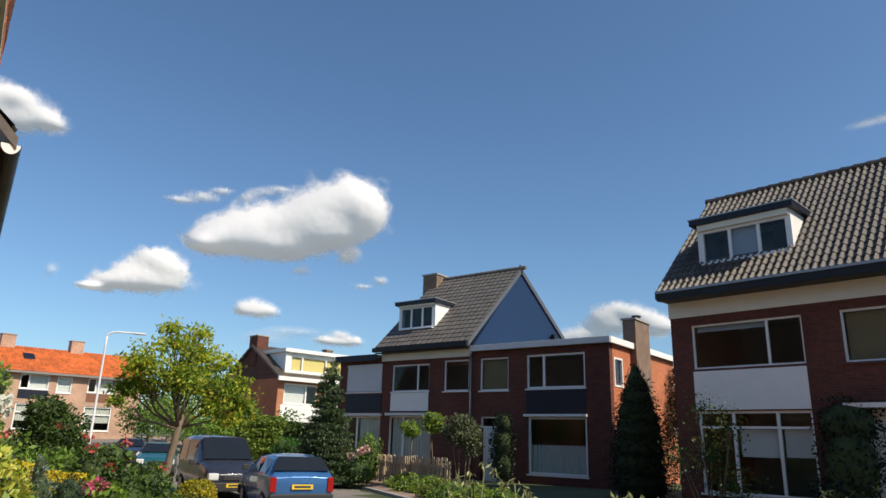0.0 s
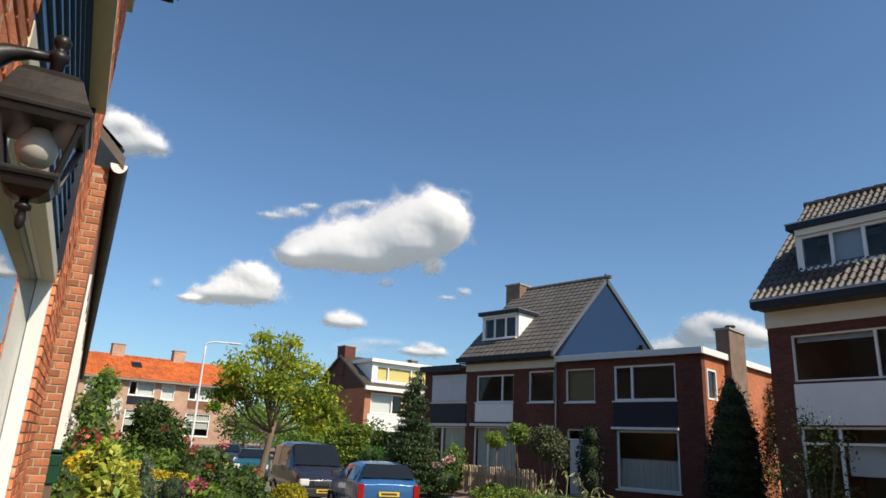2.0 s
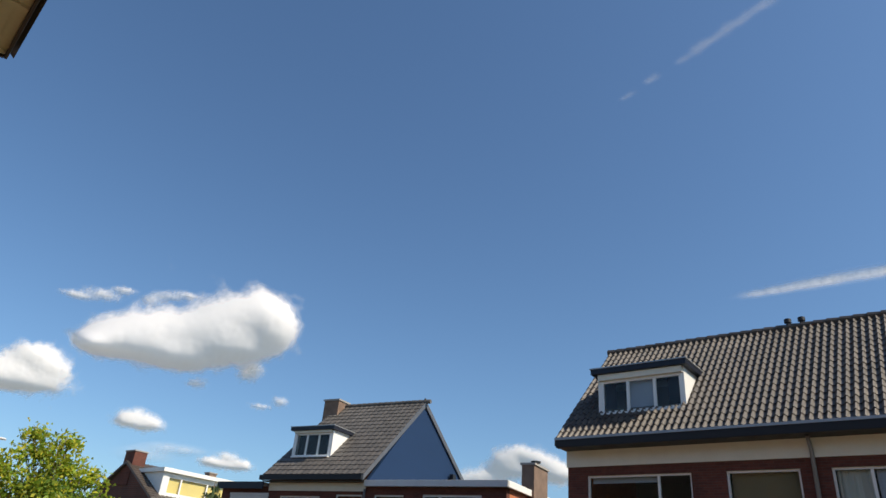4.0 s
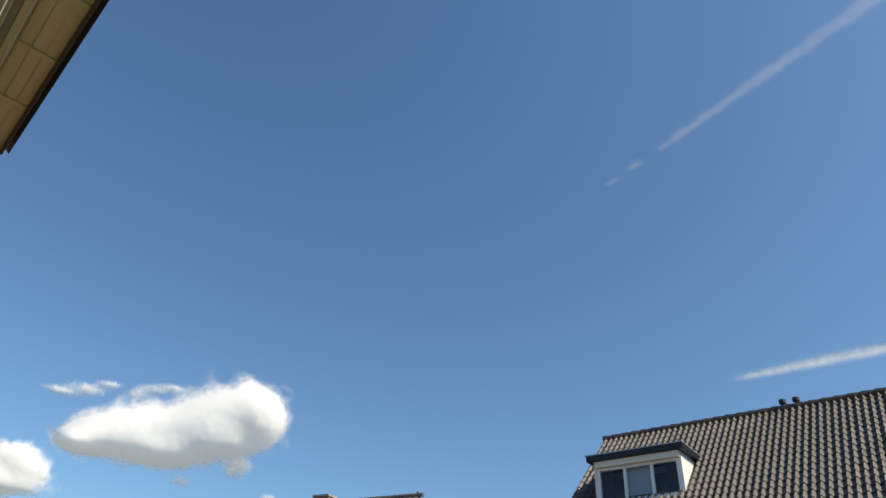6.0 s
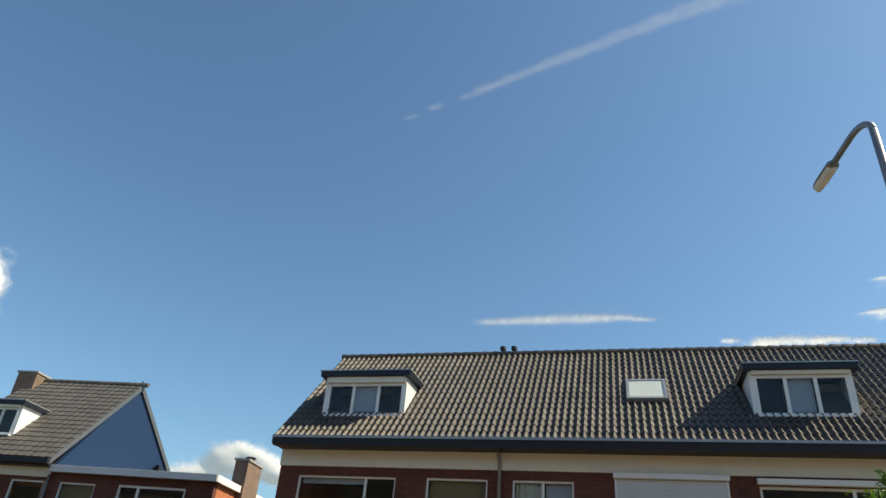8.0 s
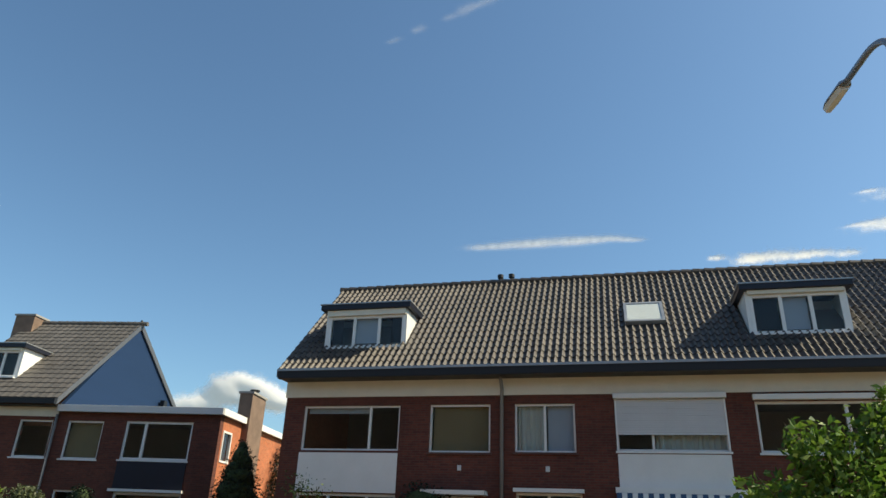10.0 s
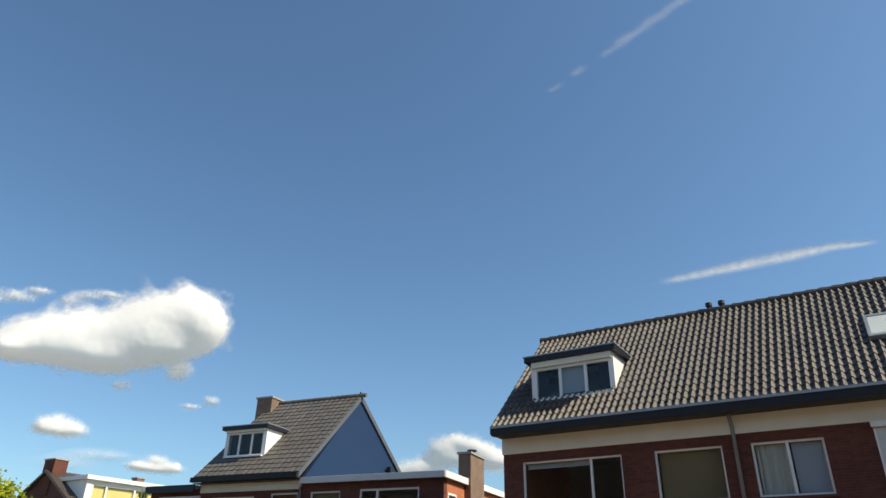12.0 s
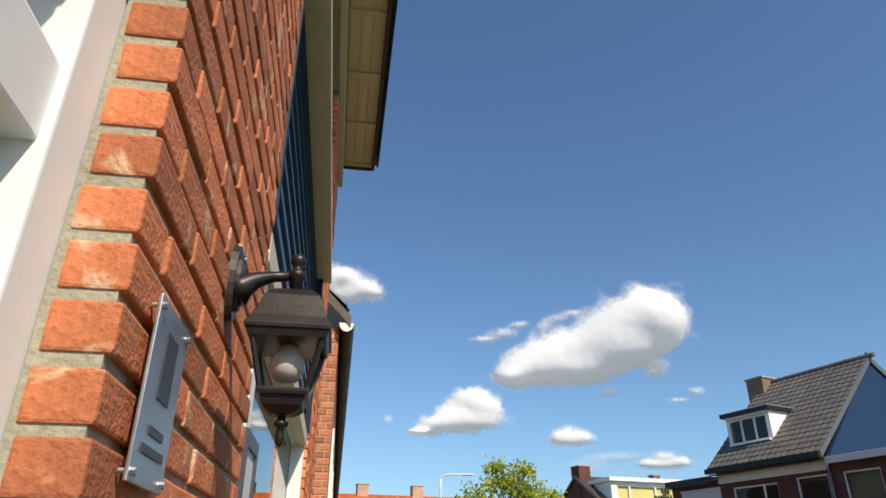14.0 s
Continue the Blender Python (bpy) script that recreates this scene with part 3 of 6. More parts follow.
    for x, y in ((-9.47, 1), (7.82, 1)):
        part("gable", Shape().prism([(0.0, 5.42), (2 * ry, 5.42), (ry, 8.8)], "x", x, x + 0.28), M["brick_red_sunlit"], h)
    # Dark sheets behind some dormer panes are added to darken the rooms.
    dormer(h, -8.7, -6.2, 0.42, 6.35, 7.62, -8.6, -6.27, 6.5, 7.44, (-7.8, -7.03), ey, ez, pitch, curtain=[(-8.54, -8.2, 7.4, 6.54, "dark_sheet"), (-7.8, -7.1, 7.4, 6.55, "blind"), (-6.7, -6.33, 7.4, 6.54, "dark_sheet")])
    dormer(h, 2.9, 5.25, 0.42, 6.35, 7.66, 3.0, 5.15, 6.52, 7.55, (3.72, 4.41), ey, ez, pitch, curtain=[(3.06, 3.66, 7.5, 6.56, "dark_sheet"), (3.78, 4.35, 7.5, 6.56, "blind")])
    sk = slope(-9.62, ey, ez, ry, rz) @ Matrix.Translation((9.5, up(0.92), 0.03))
    fr = Shape()
    L = up(1.76) - up(0.92)
    fr.box(0, 1.06, 0, 0.09, 0, 0.12).box(0, 1.06, L - 0.09, L, 0, 0.12).box(0, 0.08, 0.09, L - 0.09, 0, 0.12).box(0.98, 1.06, 0.09, L - 0.09, 0, 0.12)
    skl = part("skylight", fr, M["zinc"], roof, "roof window with a pale slab under its pane")
    skl.matrix_local = sk
    # Pale slab close under the pane sets the tone of the roof window.
    part("blind", Shape().box(0.08, 0.98, 0.09, L - 0.09, 0.03, 0.1), M["white_blind"], skl)
    g = part("pane", Shape().box(0.08, 0.98, 0.09, L - 0.09, 0.11, 0.114), M["glass"], skl)
    g.visible_shadow = False
    for x in (-3.97, -3.6):
        vp = part("vent_pipe", Shape().lathe([(0.06, 0), (0.06, 0.3), (0.1, 0.31), (0.1, 0.42), (0.05, 0.44)], (x, ry, rz - 0.12), 12), M["black"], h, "black vent pipe on the ridge")
    part("downpipe", Shape().tube([(-3.34, -0.08, -0.3), (-3.34, -0.08, 5.15), (-3.34, -0.3, 5.4)], 0.045, 10), M["pipe"], h, "grey downpipe", smooth=True)
    return h


row_house()


def gable_house():
    a = radians(8.93)
    o = Vector((-math.sin(a), math.cos(a), 0)) * 23.69
    h = thing("gable_house", pose(o.x + 0.05, o.y - 0.03, 0.07, 0, 0, 8.93), "red brick house with shaded front, grey roof and blue gable", "house")
    holes = [(-24.13, -21.82, 3.62, 4.85), (-24.04, -21.82, 0.5, 2.5), (-21.22, -19.01, 3.6, 4.82), (-21.29, -18.83, 0.5, 2.52), (-18.19, -16.85, 3.57, 4.9),
             (-16.27, -14.87, 3.55, 4.9), (-16.22, -15.02, -0.1, 2.5), (-14.02, -11.46, 3.58, 4.93), (-13.97, -11.45, 0.36, 2.5)]
    shell(h, -24.67, -10.46, 7.0, 5.2, M["brick_red_shaded"], M["brick_red_sunlit"], holes, side_holes=[(0.35, 1.15, 3.62, 4.72)])
    window(h, -24.13, -21.82, 3.62, 4.85)
    rsh = part("roller_shutter", Shape().box(-24.13, -21.83, -0.05, -0.003, 4.83, 4.92), M["grey_white"], h, "lowered grey roller shutter", bevel=0.01)
    for i in range(20):
        part("slat", Shape().prism([(-0.02, 3.66 + i * 0.0585), (0.01, 3.66 + i * 0.0585), (0.01, 3.715 + i * 0.0585), (-0.012, 3.715 + i * 0.0585)], "x", -24.11, -21.85), M["grey_white"], rsh)
    part("panel", Shape().box(-24.09, -21.82, -0.03, -0.003, 2.7, 3.5), M["navy"], h, "navy facade panel")
    part("awning_box", Shape().box(-24.18, -21.72, -0.15, -0.003, 2.52, 2.64), M["grey_white"], h, "grey awning box")
    window(h, -24.04, -21.82, 0.5, 2.5, (-23.36,), curtain=[(-23.27, -21.91, 2.45, 0.55, "curtain")])
    window(h, -21.22, -19.01, 3.6, 4.82, (-19.71,))
    part("panel", Shape().box(-21.22, -19.01, -0.03, -0.003, 2.74, 3.54), M["white"], h, "white facade panel")
    part("awning_box", Shape().box(-21.43, -18.73, -0.15, -0.003, 2.54, 2.66), M["grey_white"], h, "grey awning box")
    window(h, -21.29, -18.83, 0.5, 2.52, (-20.47,), curtain=[(-21.19, -18.92, 2.45, 0.55, "curtain")])
    window(h, -18.19, -16.85, 3.57, 4.9)
    window(h, -16.27, -14.87, 3.55, 4.9, curtain=[(-16.22, -14.92, 4.87, 3.58, "tan_cloth")])
    window(h, -14.02, -11.46, 3.58, 4.93, (-13.26,), bar=0.08)
    part("panel", Shape().box(-14.02, -11.46, -0.03, -0.003, 2.62, 3.52), M["navy"], h, "navy facade panel")
    part("awning_box", Shape().box(-14.10, -11.40, -0.15, -0.003, 2.51, 2.6), M["white"], h, "white awning box")
    window(h, -13.97, -11.45, 0.36, 2.5, bar=0.09, curtain=[(-13.91, -11.49, 1.45, 0.4, "curtain")])
    fd = part("front_door", Shape().box(-16.12, -15.16, 0.08, 0.13, -0.1, 2.05), M["grey_white"], h, "grey white front door")
    window(h, -16.22, -15.02, 2.06, 2.5, (), sill=False)
    part("downpipe", Shape().tube([(-16.70, -0.08, -0.3), (-16.70, -0.08, 5.1)], 0.045, 10), M["pipe"], h, "grey downpipe", smooth=True)
    # flat roofs and their edges
    part("flat_roof", Shape().box(-16.66, -10.34, -0.2, 7.1, 5.2, 5.36), M["zinc"], h, "flat roof with a pale edge")
    # Front edge is greyer than the side edge: its shade is in the colour.
    part("roof_edge", Shape().box(-16.66, -10.31, -0.26, -0.2, 5.19, 5.43), M["grey_white"], h, "pale roof edge board", bevel=0.01)
    part("roof_edge", Shape().box(-10.34, -10.28, -0.2, 7.1, 5.19, 5.43), M["white"], h, "pale roof edge board", bevel=0.01)
    part("flat_roof", Shape().box(-24.76, -22.01, -0.25, 7.1, 5.2, 5.34), M["zinc"], h, "flat roof with a pale edge")
    part("roof_edge", Shape().box(-24.78, -22.01, -0.3, -0.25, 5.06, 5.36), M["navy"], h, "dark roof edge board", bevel=0.01)
    part("frieze", Shape().box(-21.87, -16.70, -0.045, -0.003, 5.02, 5.35), M["cream"], h, "cream painted boards under the eave")
    # gabled roof, its back slope flatter than its front
    ey, ez, ry, rz = -0.42, 5.62, 4.05, 9.76
    by, bz = 9.0, 6.55
    r = Shape()
    for y0, z0 in ((ey, ez), (by, bz)):
        r.prism([(y0, z0), (ry, rz), (ry, rz - 0.16), (y0, z0 - 0.16)], "x", -22.01, -16.66)
    roof = part("roof", r, M["tile_grey"], h, "grey tiled gable roof")
    pitch, length = math.atan2(rz - ez, ry - ey), math.hypot(rz - ez, ry - ey)

    def up(y):
        return (y - ey) / math.cos(pitch)

    tiled(roof, slope(-22.01, ey, ez, ry, rz), 5.55, length, 0.3, length / 18, 0.018, M["tile_grey"], [(0.7, 2.7, up(0.6), up(2.0))], single=(2.7, 5.6, 0, length))
    rs = Shape()
    for i in range(17):
        rs.tube([(-22.01 + i * 0.33, ry, rz + 0.04), (-22.01 + i * 0.33 + 0.34, ry, rz + 0.03)], [0.11, 0.1], 8)
    part("ridge_tiles", rs, M["tile_grey"], roof, "row of ridge tiles")
    part("ridge_knob", Shape().lathe([(0.05, 0), (0.07, 0.1), (0.04, 0.2)], (-16.70, ry, rz), 8), M["black"], roof)
    part("gutter", Shape().box(-22.06, -16.61, ey - 0.15, ey + 0.02, 5.4, 5.6), M["black"], h, "black boxed gutter", bevel=0.01)
    part("soffit", Shape().box(-22.01, -16.66, ey + 0.02, -0.05, 5.36, 5.39), M["black"], h)
    gm = part("gable_cladding", Shape().prism([(0.0, 5.36), (8.9, 5.36), (8.9, 6.4), (ry, rz - 0.15)], "x", -16.85, -16.70), M["blue_gable"], h, "slate blue boarded gable")
    part("gable_wall", Shape().prism([(0.0, 5.3), (8.9, 5.3), (8.9, 6.35), (ry, rz - 0.2)], "x", -21.96, -21.77), M["brick_red_sunlit"], h)
    for y0, z0 in ((ey, ez), (by, bz)):
        part("verge_board", Shape().prism([(y0, z0 + 0.02), (ry, rz + 0.04), (ry, rz - 0.22), (y0, z0 - 0.24)], "x", -16.66, -16.61), M["verge"], h, "dark grey verge board")
    part("vent_box", Shape().box(-16.61, -16.41, 6.9, 7.2, 6.5, 6.9), M["black"], h)
    # One added dark sheet spans all panes and stands for the unlit inside.
    dormer(h, -21.43, -19.21, 0.55, 6.45, 7.72, -21.32, -19.33, 6.57, 7.6, (-20.66, -19.98), ey, ez, pitch, curtain=[(-21.2, -19.4, 7.55, 6.6, "dark_sheet")])
    chimney(h, -22.35, -21.43, 3.4, 4.3, 8.6, 9.95, M["brick_grey"])
    # chimney and window on the side wall
    chimney(h, -10.72, -10.19, 2.0, 3.5, -0.5, 6.38, M["brick_grey"])
    part("chimney_pot", Shape().lathe([(0.12, 0), (0.12, 0.15), (0.2, 0.16), (0.2, 0.22)], (-10.48, 2.9, 6.46), 10), M["black"], h)
    s = Shape().ring(0.35, 1.15, 3.62, 4.72, 0.07, -10.53, -10.43)
    s.v = [(y, x, z) for x, y, z in s.v]
    sw = part("window", s, M["white"], h, "small white side window")
    part("pane", Shape().box(-10.51, -10.50, 0.4, 1.1, 3.66, 4.68), M["glass"], sw).visible_shadow = False
    for x, y in ((-13.52, 0.5),):
        part("roof_lamp", Shape().lathe([(0.1, 0), (0.13, 0.05), (0.09, 0.14)], (-13.13, 0.2, 5.36), 10), M["black"], h)
    part("roof_box", Shape().box(-23.07, -22.40, 1.2, 2.0, 5.34, 5.8), M["black"], h, "dark box on the flat roof", bevel=0.02)
    return h


gable_house()


def far_house():
    """The house behind, gable towards the street, dormer towards the light."""
    h = thing("far_house", pose(-41.6, 24.0, 0.2, 0, 0, 90), "brick house with white dormer and shaded gable", "house")
    # local x runs north along its lit front, local y runs west into the house
    holes = [(0.5, 3.2, 3.5, 4.9), (3.8, 6.0, 3.5, 4.9), (0.5, 3.2, 0.5, 2.4)]
    shell(h, 0, 9.0, 7.8, 5.2, M["brick_red_sunlit"], M["brick_red_sunlit"], holes)
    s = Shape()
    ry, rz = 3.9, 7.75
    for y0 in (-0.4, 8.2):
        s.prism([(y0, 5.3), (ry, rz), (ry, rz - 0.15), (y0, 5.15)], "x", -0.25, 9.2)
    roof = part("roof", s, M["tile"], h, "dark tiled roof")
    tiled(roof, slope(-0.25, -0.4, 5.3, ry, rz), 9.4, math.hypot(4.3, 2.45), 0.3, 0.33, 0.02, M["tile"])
    # The gable takes the darker tone: its shade is in the brick colour.
    part("gable", Shape().prism([(0, 5.2), (0, 5.42), (ry, rz - 0.06), (7.8, 5.42), (7.8, 5.2)], "x", 0.0, 0.25), M["brick_red_shaded"], h)
    part("gutter", Shape().box(-0.3, 9.2, -0.55, -0.38, 5.02, 5.3), M["white"], h, "white boxed gutter", bevel=0.01)
    window(h, 0.5, 3.2, 3.5, 4.9, (2.3,), bar=0.09, curtain=[(0.6, 2.3, 4.85, 3.55, "white_blind")])
    part("panel", Shape().box(0.3, 3.4, -0.03, -0.003, 2.5, 3.44), M["white"], h)
    part("balcony_rail", Shape().box(0.2, 6.2, -1.1, -1.04, 2.48, 3.3), M["white"], h, "white balcony parapet")
    part("balcony", Shape().box(0.2, 6.2, -1.1, -0.003, 2.3, 2.48), M["white"], h, "white balcony slab", bevel=0.01)
    window(h, 3.8, 6.0, 3.5, 4.9)
    window(h, 0.5, 3.2, 0.5, 2.4)
    d = part("dormer", pierced(0.5, 5.9, 5.6, 7.05, [(0.9, 5.5, 5.75, 6.85)], 0.15, 0.15), M["white"], h, "long white dormer")
    part("cheek", Shape().box(0.5, 0.6, 0.3, 3.6, 5.4, 7.05), M["white"], d)
    part("roof_edge", Shape().box(0.3, 6.1, -0.1, 4.0, 7.05, 7.3), M["white"], d, bevel=0.01)
    window(h, 0.9, 5.5, 5.75, 6.85, (1.9, 3.9), y=0.18, bar=0.09, mat="white", sill=False, curtain=[(1.0, 5.4, 6.8, 5.8, "yellow_blind")])
    chimney(h, -0.06, 0.84, 3.4, 4.6, 6.2, 8.4, M["brick_red_shaded"])
    chimney(h, 6.0, 6.6, 3.4, 4.0, 6.6, 8.0, M["brick_grey"])
    ds = part("satellite_dish", Shape().lathe([(0.02, 0), (0.25, 0.04), (0.36, 0.12)], (0, 0, 0), 16), M["grey_white"], h, "white satellite dish")
    ds.matrix_local = pose(1.2, -0.6, 2.9, 75, 0, 0)


M["yellow_blind"] = surface("yellow sun blind", (0.80, 0.62, 0.22), 0.06, 2, 40, 0.8)
far_house()


def orange_row():
    h = thing("terrace", pose(-66, 22.9, 0.9, 0, 0, 90), "tan brick terrace with bright orange tiled roof", "house")
    # local x runs towards -y of the world reversed: x along the front, y into the house
    def X(y):
        return y * 1.0645 - 22.9
    holes, panels = [], []
    wins = [(12.9, 15.0), (17.9, 20.1), (6.2, 8.4), (1.0, 3.2)]
    for a0, a1 in wins:
        holes += [(X(a0), X(a1), 3.9, 5.15), (X(a0), X(a1), 0.6, 2.7)]
    small = [(15.55, 16.7), (9.6, 10.7), (4.2, 5.4)]
    for a0, a1 in small:
        holes += [(X(a0), X(a1), 3.7, 5.1)]
    x0, x1 = X(-6), X(22.3)
    shell(h, x0, x1, 8.0, 5.3, M["brick_tan_front"], M["brick_tan_front"], holes)
    for a0, a1 in wins:
        window(h, X(a0), X(a1), 3.9, 5.15, (X(a0) + 0.7,), curtain=[(X(a0) + 0.75, X(a1) - 0.08, 5.1, 3.95, "white_blind")], bar=0.1)
        part("panel", Shape().box(X(a0), X(a1), -0.03, -0.003, 3.1, 3.8), M["navy"] if a0 != 17.9 else M["brick_brown"], h, "dark facade panel")
        window(h, X(a0), X(a1), 0.6, 2.7, (), (2.0,), bar=0.1, curtain=[(X(a0) + 0.1, X(a1) - 0.1, 2.6, 1.3, "curtain")])
    for a0, a1 in small:
        window(h, X(a0), X(a1), 3.7, 5.1, bar=0.1, curtain=[(X(a0) + 0.08, X(a1) - 0.08, 5.05, 3.75, "white_blind")])
    s = Shape()
    ry, rz = 4.0, 7.75
    for y0 in (-0.4, 8.4):
        s.prism([(y0, 5.35), (ry, rz), (ry, rz - 0.15), (y0, 5.2)], "x", x0 - 0.3, x1 + 0.3)
    roof = part("roof", s, M["tile_orange"], h, "bright orange clay tiled roof")
    ln = math.hypot(4.4, rz - 5.35)
    tiled(roof, slope(x0 - 0.3, -0.4, 5.35, ry, rz), x1 - x0 + 0.6, ln, 0.3, ln / 14, 0.03, M["tile_orange"])
    part("gutter", Shape().box(x0 - 0.3, x1 + 0.3, -0.55, -0.38, 5.15, 5.33), M["pipe"], h, "grey gutter", bevel=0.01)
    for xx in (x0, x1 - 0.25):
        part("gable", Shape().prism([(0, 5.3), (8, 5.3), (ry, rz - 0.15)], "x", xx, xx + 0.25), M["brick_tan_front"], h)
    for yy in (16.6, 11.3, 3.0):
        chimney(h, X(yy) + 0.4, X(yy) + 1.5, 3.5, 4.5, 7.0, 8.65, M["brick_tan_front"])
    part("skylight", Shape().prism([(1.6, 6.52), (2.5, 7.01), (2.5, 7.09), (1.6, 6.6)], "x", X(13.2), X(14.0)), M["navy"], roof)


M["brick_tan_front"] = brickwork("far tan brick front", [(0.54, 0.34, 0.235), (0.46, 0.285, 0.2)], (0.5, 0.38, 0.3))
M["brick_brown"] = surface("brown facade panel", (0.2, 0.09, 0.05), 0.1, 2, 30, 0.6)
orange_row()


# ---- the house beside the camera ----
OWN = pose(-0.808, -0.104, 0, 0, 0, 171.5)


def own_house():
    """x runs along the front away from the door, y into the house."""
    h = thing("own_house", OWN, "orange red brick house with blue boards and beige window", "house")
    win, upper, door = (0.93, 3.95, 0.45, 2.46), (0.93, 3.95, 3.62, 5.3), (-1.25, 0.0, -0.2, 2.45)
    # Front and roof run on unseen beyond the door, blocking sky reflections opposite.
    # mortar core, set back behind the brick faces
    part("front_wall", pierced(-16.0, 5.49, -0.4, 5.62, [(0.92, 3.96, 0.44, 5.31), (-1.26, -0.015, -0.2, 2.46)], 0.064, -0.001), M["mortar"], h, "grey mortar bed of the front wall")
    part("inner_leaf", pierced(-16.0, 5.49, -0.4, 5.62, [win, upper, door], 0.12, 0.22), M["dark_room"], h)
    part("side_wall", Shape().box(5.25, 5.49, 0.36, 8.0, -0.4, 5.6), M["mortar"], h)
    part("side_wall", Shape().box(-16.0, -15.75, 0.36, 8.0, -0.4, 5.6), M["mortar"], h)
    part("back_wall", Shape().box(-16.0, 5.5, 8.0, 8.25, -0.4, 5.6), M["mortar"], h)
    for z in (-0.2, 2.6, 5.45):
        part("floor_slab", Shape().box(-15.7, 5.2, 0.35, 7.95, z, z + 0.12), M["dark_room"], h)
    part("inner_wall", Shape().box(-15.7, 5.2, 3.6, 3.7, -0.1, 5.4), M["dark_room"], h)
    # ground window
    window(h, 0.93, 3.95, 0.45, 2.46, (1.12,), y=0.012, bar=0.07, deep=0.13, sill=True, pane_in=0.085)
    own = next(o for o in h.children if o.name.startswith("window"))
    part("seal", Shape().ring(1.162, 3.88, 0.52, 2.39, 0.012, 0.0935, 0.0968), M["pipe"], own, "grey rubber glazing seal")
    part("inner_pane", Shape().box(1.15, 3.89, 0.112, 0.117, 0.51, 2.4), M["glass"], own).visible_shadow = False
    sash = part("sash", Shape().ring(0.985, 1.235, 0.53, 1.95, 0.035, -0.006, 0.0105), M["sash_grey"], own, "dark grey casement sash")
    part("sash_panel", Shape().box(1.02, 1.20, 0.0, 0.008, 0.565, 1.915), M["grey_white"], own, "pale casement panel")
    part("lintel_box", Shape().box(1.0, 3.9, 0.0, 0.07, 2.38, 2.468), M["beige"], h, "beige boxed lintel", bevel=0.006)
    # blue boards
    pb = Shape().box(0.93, 3.95, 0.09, 0.11, 2.47, 3.61)
    back = part("cladding", pb, M["navy"], h, "dark blue horizontal boards in a dark trim")
    for i in range(10):
        z = 2.5 + i * 0.109
        part("board", Shape().prism([(0.02, z), (0.09, z), (0.09, z + 0.112), (0.035, z + 0.104)], "x", 0.96, 3.92), M["blue_board"], back)
    for x in (0.93, 3.92):
        part("trim", Shape().box(x, x + 0.03, -0.012, 0.09, 2.48, 3.61), M["navy"], back)
    part("trim", Shape().box(0.93, 3.95, -0.015, 0.09, 3.58, 3.62), M["navy"], back)
    # upper window
    window(h, 0.93, 3.95, 3.62, 5.3, (2.3,), y=0.05, bar=0.09, deep=0.1, mat="beige", sill=True, label="beige painted upper window frame")
    # eave
    part("eave_beam", Shape().box(-16.1, 5.5, -0.05, -0.003, 5.3, 5.56), M["beige"], h, "beige eave beam")
    so = Shape().box(-16.1, 5.43, -0.345, -0.01, 5.56, 5.585)
    sf = part("soffit", so, M["beige"], h, "beige boarded soffit with battens")
    for i in range(29):
        part("batten", Shape().box(5.38 - i * 0.72, 5.43 - i * 0.72, -0.343, -0.055, 5.525, 5.557), M["beige"], sf)
    for k in range(3):
        part("soffit_board", Shape().box(-4.6, 5.48, -0.34 + k * 0.095, -0.255 + k * 0.095, 5.548, 5.559), M["beige"], sf)
    part("fascia", Shape().box(-16.1, 5.45, -0.374, -0.345, 5.5, 5.78), M["bark_brown"], h, "dark brown fascia board", bevel=0.006)
    part("fascia_end", Shape().box(5.431, 5.46, -0.345, 0.0, 5.5, 5.78), M["bark_brown"], h, "dark brown fascia board", bevel=0.006)
    ro = Shape().prism([(-0.42, 5.79), (4.1, 9.6), (4.1, 9.45), (-0.42, 5.64)], "x", -16.1, 5.6).prism([(8.6, 5.79), (4.1, 9.6), (4.1, 9.45), (8.6, 5.64)], "x", -16.1, 5.6)
    part("roof", ro, M["tile"], h, "dark tiled roof")
    # door
    fr = Shape().box(-0.085, 0.03, 0.0645, 0.19, -0.2, 2.45).box(-1.25, -1.17, 0.066, 0.19, -0.2, 2.45).box(-1.17, -0.075, 0.066, 0.19, 2.37, 2.45).box(-1.17, -0.075, 0.075, 0.185, 2.0, 2.09)
    df = part("door_frame", fr, M["white"], h, "white painted door frame with a transom", bevel=0.004)
    part("transom_pane", Shape().box(-1.17, -0.075, 0.13, 0.136, 2.09, 2.37), M["glass"], df)
    part("front_door", Shape().box(-1.165, -0.08, 0.12, 0.16, -0.2, 1.995), M["white"], h, "white front door", bevel=0.004)
    return h


M["mortar_tan"] = surface("tan mortar", (0.46, 0.34, 0.24), 0.25, 12, 120, 0.95, bump=0.4)
M["brick_end"] = surface("faded orange red brick", (0.42, 0.16, 0.08), 0.3, 9, 90, 0.88, bump=0.3, per_object=0.3)
M["iron_seal"] = surface("dark rubber seal", (0.02, 0.022, 0.025), 0.1, 4, 40, 0.6)
M["sash_grey"] = surface("dark grey painted sash", (0.07, 0.065, 0.08), 0.1, 4, 40, 0.45)
M["bark_brown"] = surface("dark brown painted board", (0.05, 0.03, 0.02), 0.2, 3, 30, 0.5)
house_here = own_house()


